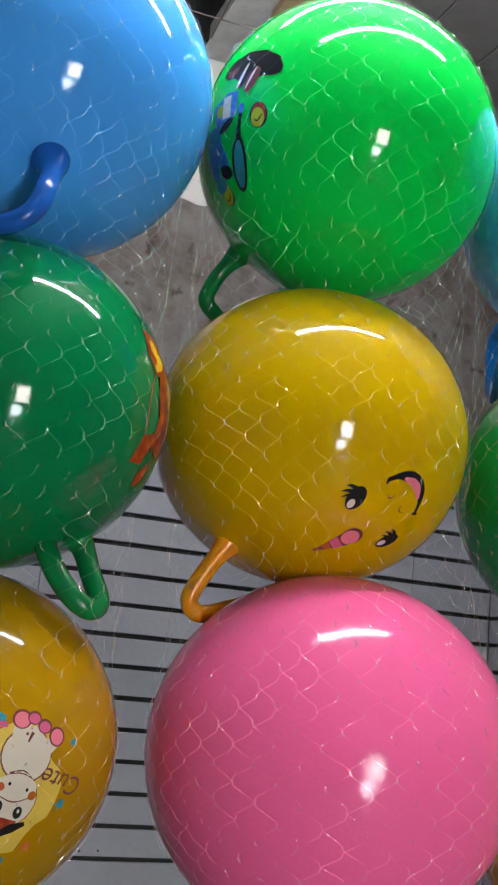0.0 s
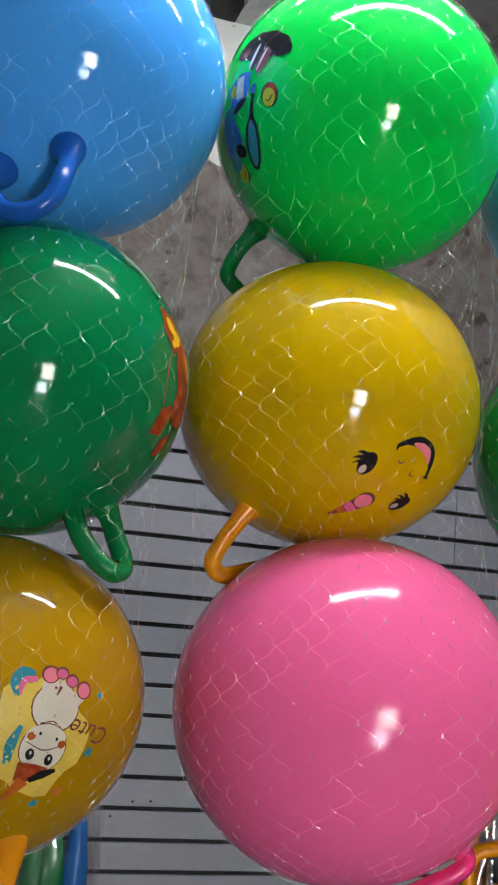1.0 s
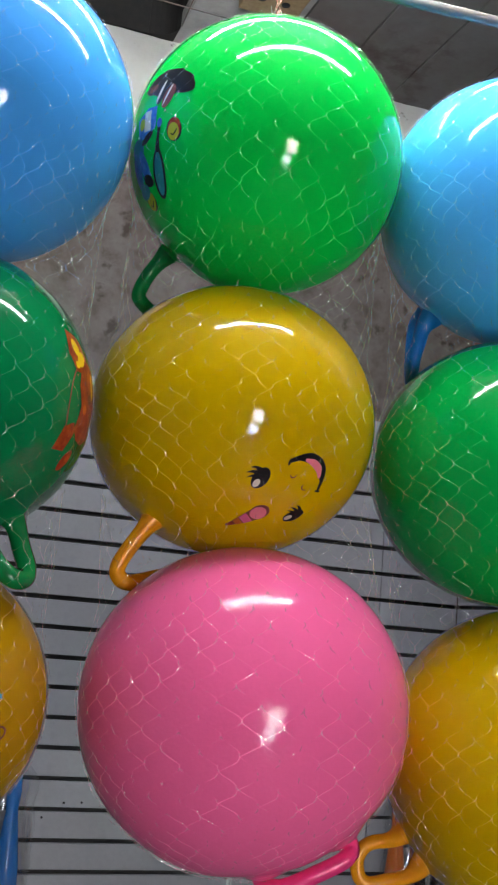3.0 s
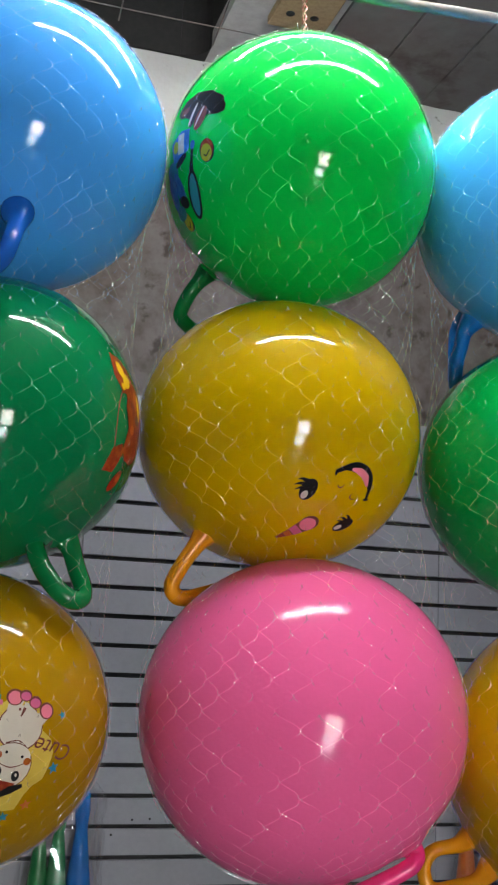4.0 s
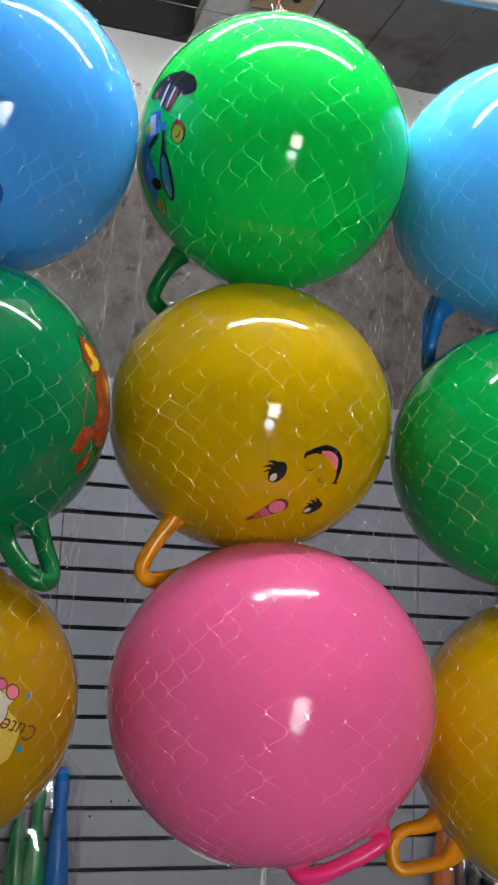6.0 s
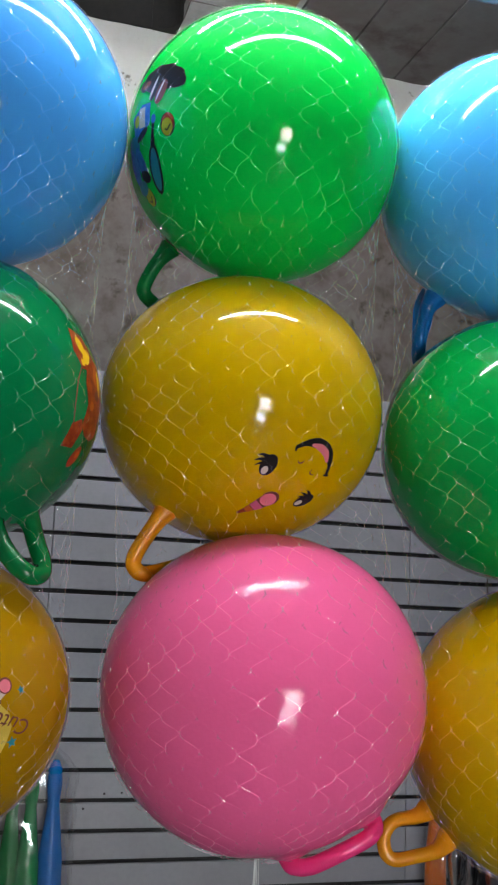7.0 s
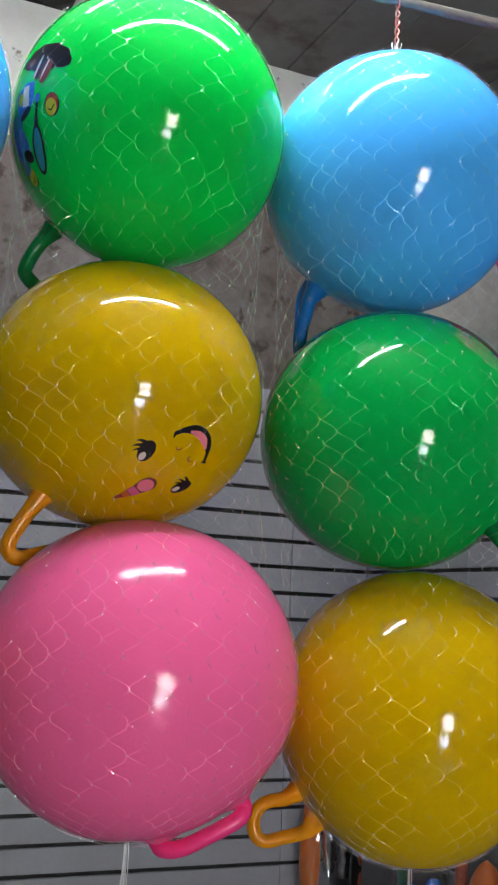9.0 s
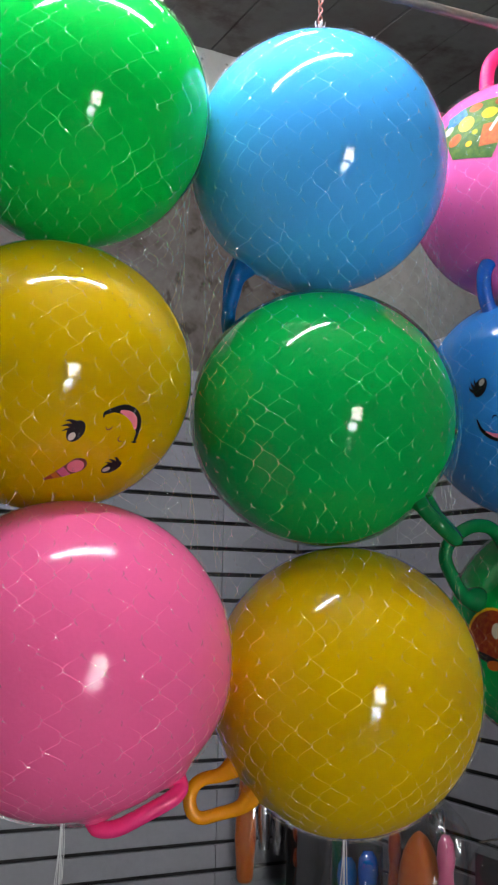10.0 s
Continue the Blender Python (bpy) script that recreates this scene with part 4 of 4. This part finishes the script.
pack = empty("toy_pack", ROOM @ Matrix.Translation((-1.53, -0.085, 0.58)), "cellophane pack of blue and green toy skittles on the wall", "toy pack", "toy packs on the wall")
skittle(pack, (0.055, 0.0, 0.0), 0.49, 0.075, M["teal_blue"])
skittle(pack, (-0.010, -0.01, 0.0), 0.47, 0.070, M["mid_green"])
skittle(pack, (-0.060, 0.01, 0.0), 0.45, 0.070, M["dark_green"])
film_bag(pack, -0.12, 0.115, -0.02, 0.56, 0.065, 4)
hook(pack, 0.55, 0.085)
pack = empty("toy_pack", ROOM @ Matrix.Translation((-0.15, -0.085, 0.56)), "cellophane pack of orange and clear toys on the wall", "toy pack", "toy packs on the wall")
skittle(pack, (-0.085, 0.0, 0.0), 0.50, 0.07, M["ink_orange"])
for k, px in enumerate((-0.02, 0.035, 0.085)):
    part("foil_wrap", lathe(bmesh.new(), [(0.018, 0.1), (0.026, 0.2), (0.020, 0.30), (0.024, 0.38), (0.012, 0.45)], 12, (px, -0.01, -0.02 * k)), M["foil"], pack, "crumpled silver wrapping")
film_bag(pack, -0.12, 0.12, -0.02, 0.54, 0.065, 9)
hook(pack, 0.53, 0.085)
pack = empty("toy_pack", ROOM @ Matrix.Translation((-0.045, -0.14, 0.36)), "black backed toy card with dark small toys", "toy pack", "toy packs on the wall")
part("card", box(bmesh.new(), -0.065, 0.065, -0.004, 0.004, 0.02, 0.42, 0.003), M["black_card"], pack, smooth=False)
for k in range(4):
    part("toy", lathe(bmesh.new(), [(0.008, 0), (0.014, 0.02), (0.010, 0.05), (0.004, 0.06)], 12, (-0.035 + 0.07 * (k % 2), -0.018, 0.25 + 0.08 * (k // 2))), M["ink_yellow" if k % 2 else "ink_red"], pack)
hook(pack, 0.41, 0.10)
TURNED = Matrix.Rotation(radians(90), 4, "Z")


def carded_pack(m, height, width, card, toys, label, seed):
    """Small toys on a dark hanging card under film."""
    thing = empty("toy_pack", m, label, "toy pack", "toy packs on the wall")
    part("card", box(bmesh.new(), -width / 2, width / 2, 0.0, 0.006, 0.0, height, 0.003), M[card], thing, smooth=False)
    rnd = random.Random(seed)
    for k, ink in enumerate(toys):
        x = (-0.25 + 0.5 * (k % 2)) * width
        z = height - 0.09 - 0.085 * (k // 2)
        s = rnd.uniform(0.8, 1.25)
        part("toy", lathe(bmesh.new(), [(0.010 * s, 0), (0.019 * s, 0.018), (0.013 * s, 0.042), (0.018 * s, 0.056), (0.006 * s, 0.068)], 14, (x, -0.022, z)), M[ink], thing)
    film_bag(thing, -width / 2 - 0.01, width / 2 + 0.01, -0.02, height + 0.07, 0.05, seed)
    hook(thing, height + 0.055, 0.08)
    return thing


carded_pack(ROOM @ Matrix.Translation((-0.055, -0.24, 0.34)) @ TURNED, 0.40, 0.15, "hatch_shade_and_card", ["ink_brown", "ink_red", "ink_black", "foil", "ink_brown", "ink_leaf"], "dark brown carded toys under cellophane on the partition", 41)
carded_pack(ROOM @ Matrix.Translation((-0.055, -1.16, 0.42)) @ TURNED, 0.42, 0.22, "black_card", ["ink_rose", "ink_blue", "ink_rose", "ink_black", "foil", "ink_rose"], "black carded pink and blue toys under cellophane", 43)
carded_pack(ROOM @ Matrix.Translation((-0.045, -0.80, 0.56)) @ TURNED, 0.36, 0.20, "hatch_shade_and_card", ["ink_red", "ink_leaf", "ink_black", "ink_brown"], "dark carded red and green toys under cellophane", 47)
carded_pack(ROOM @ Matrix.Translation((-0.04, -0.47, 0.36)) @ TURNED, 0.40, 0.26, "black_card", ["ink_blue", "ink_black"], "black carded blue toys under cellophane", 53)
pack = empty("toy_pack", ROOM @ Matrix.Translation((-0.16, -0.64, 0.36)) @ TURNED, "cellophane pack of dark blue toys on the partition", "toy pack", "toy packs on the wall")
skittle(pack, (-0.06, 0.0, 0.0), 0.42, 0.10, M["navy_blue"])
skittle(pack, (0.05, 0.0, 0.0), 0.38, 0.10, M["teal_blue"])
film_bag(pack, -0.14, 0.13, -0.02, 0.48, 0.07, 12)
hook(pack, 0.47, 0.155)
pack = empty("toy_pack", ROOM @ Matrix.Translation((-0.15, -0.44, 0.42)) @ TURNED, "cellophane pack of black and dark green toys on the partition", "toy pack", "toy packs on the wall")
part("card", box(bmesh.new(), -0.10, 0.10, 0.03, 0.036, 0.02, 0.40, 0.003), M["black_card"], pack, smooth=False)
skittle(pack, (-0.05, -0.01, 0.0), 0.40, 0.08, M["dark_green"])
skittle(pack, (0.05, -0.01, 0.0), 0.42, 0.08, M["ink_black"])
film_bag(pack, -0.12, 0.12, -0.02, 0.50, 0.07, 31)
hook(pack, 0.49, 0.145)
pack = empty("toy_pack", ROOM @ Matrix.Translation((-0.15, -0.92, 0.47)) @ TURNED, "cellophane pack of orange and pink toys on the partition", "toy pack", "toy packs on the wall")
bm = bmesh.new()
bmesh.ops.create_icosphere(bm, subdivisions=3, radius=1)
for v in bm.verts:
    v.co = Vector((v.co.x * 0.070 - 0.01, v.co.y * 0.05, v.co.z * 0.13 + 0.28 - 0.03 * abs(v.co.x)))
toy = part("soft_toy", bm, M["ink_orange"], pack, "orange round toy with two dark dots")
for s in (-1, 1):
    bm = bmesh.new()
    bmesh.ops.create_icosphere(bm, subdivisions=2, radius=0.009)
    bm.transform(Matrix.Translation((s * 0.024 - 0.01, -0.044, 0.33)))
    part("dot", bm, M["ink_black"], toy)
skittle(pack, (0.075, 0.02, 0.0), 0.40, 0.06, M["ink_red"])
skittle(pack, (-0.125, 0.0, 0.0), 0.42, 0.08, M["ink_rose"])
film_bag(pack, -0.18, 0.13, -0.02, 0.52, 0.075, 17)
hook(pack, 0.51, 0.145)

# ---- slatted panels: boards with open grooves ----


def board_mesh(length, height):
    """A board with softened edges and a step at its lower edge."""
    bm = bmesh.new()
    box(bm, 0, length, 0.0, 0.016, 0, height, 0.0016)
    me = bpy.data.meshes.new("board")
    bm.to_mesh(me)
    bm.free()
    me.materials.append(M["board"])
    return me


def panel(name, parent, m, joints, label):
    """Boards from joint to joint along the wall, one above another, before a dark backing."""
    back = part("backing", box(bmesh.new(), joints[0], joints[-1], 0.017, 0.0195, 0.0, TOP), M["groove"], parent, "dark backing in the grooves", smooth=False)
    back.matrix_basis = m
    rnd = random.Random(2)
    for a, b in zip(joints, joints[1:]):
        me = board_mesh(b - a - 0.003, PITCH - 0.0142)
        k = 0
        while 2.274 - PITCH * (k + 1) + 0.0071 > 0:
            z = 2.274 - PITCH * (k + 1) + 0.0071
            ob = new("board", me)
            ob.parent = parent
            ob.matrix_basis = m @ Matrix.Translation((a + 0.0015, rnd.uniform(-0.0006, 0.0006), z + rnd.uniform(-0.0005, 0.0005)))
            k += 1


panel("panel", wall_north, Matrix.Identity(4), [LEFT, -3.92, -2.72, -1.52, -0.302, -0.002], "white slatted panels")
panel("panel", wall_east, Matrix.Rotation(radians(-90), 4, "Z") @ Matrix.Translation((0, 0.0, 0)), [0.0, 0.612, 1.83, 2.6], "white slatted panels")

# a few small screw marks on the boards
bm = bmesh.new()
for px, pz in ((-1.257, 0.961), (-1.311, 0.959), (-1.373, 0.916)):
    tube(bm, [(px, 0.0005, pz), (px, -0.0015, pz)], 0.0035, 10)
marks = part("screw", bm, M["groove"], wall_north, "dark screw heads in the boards")
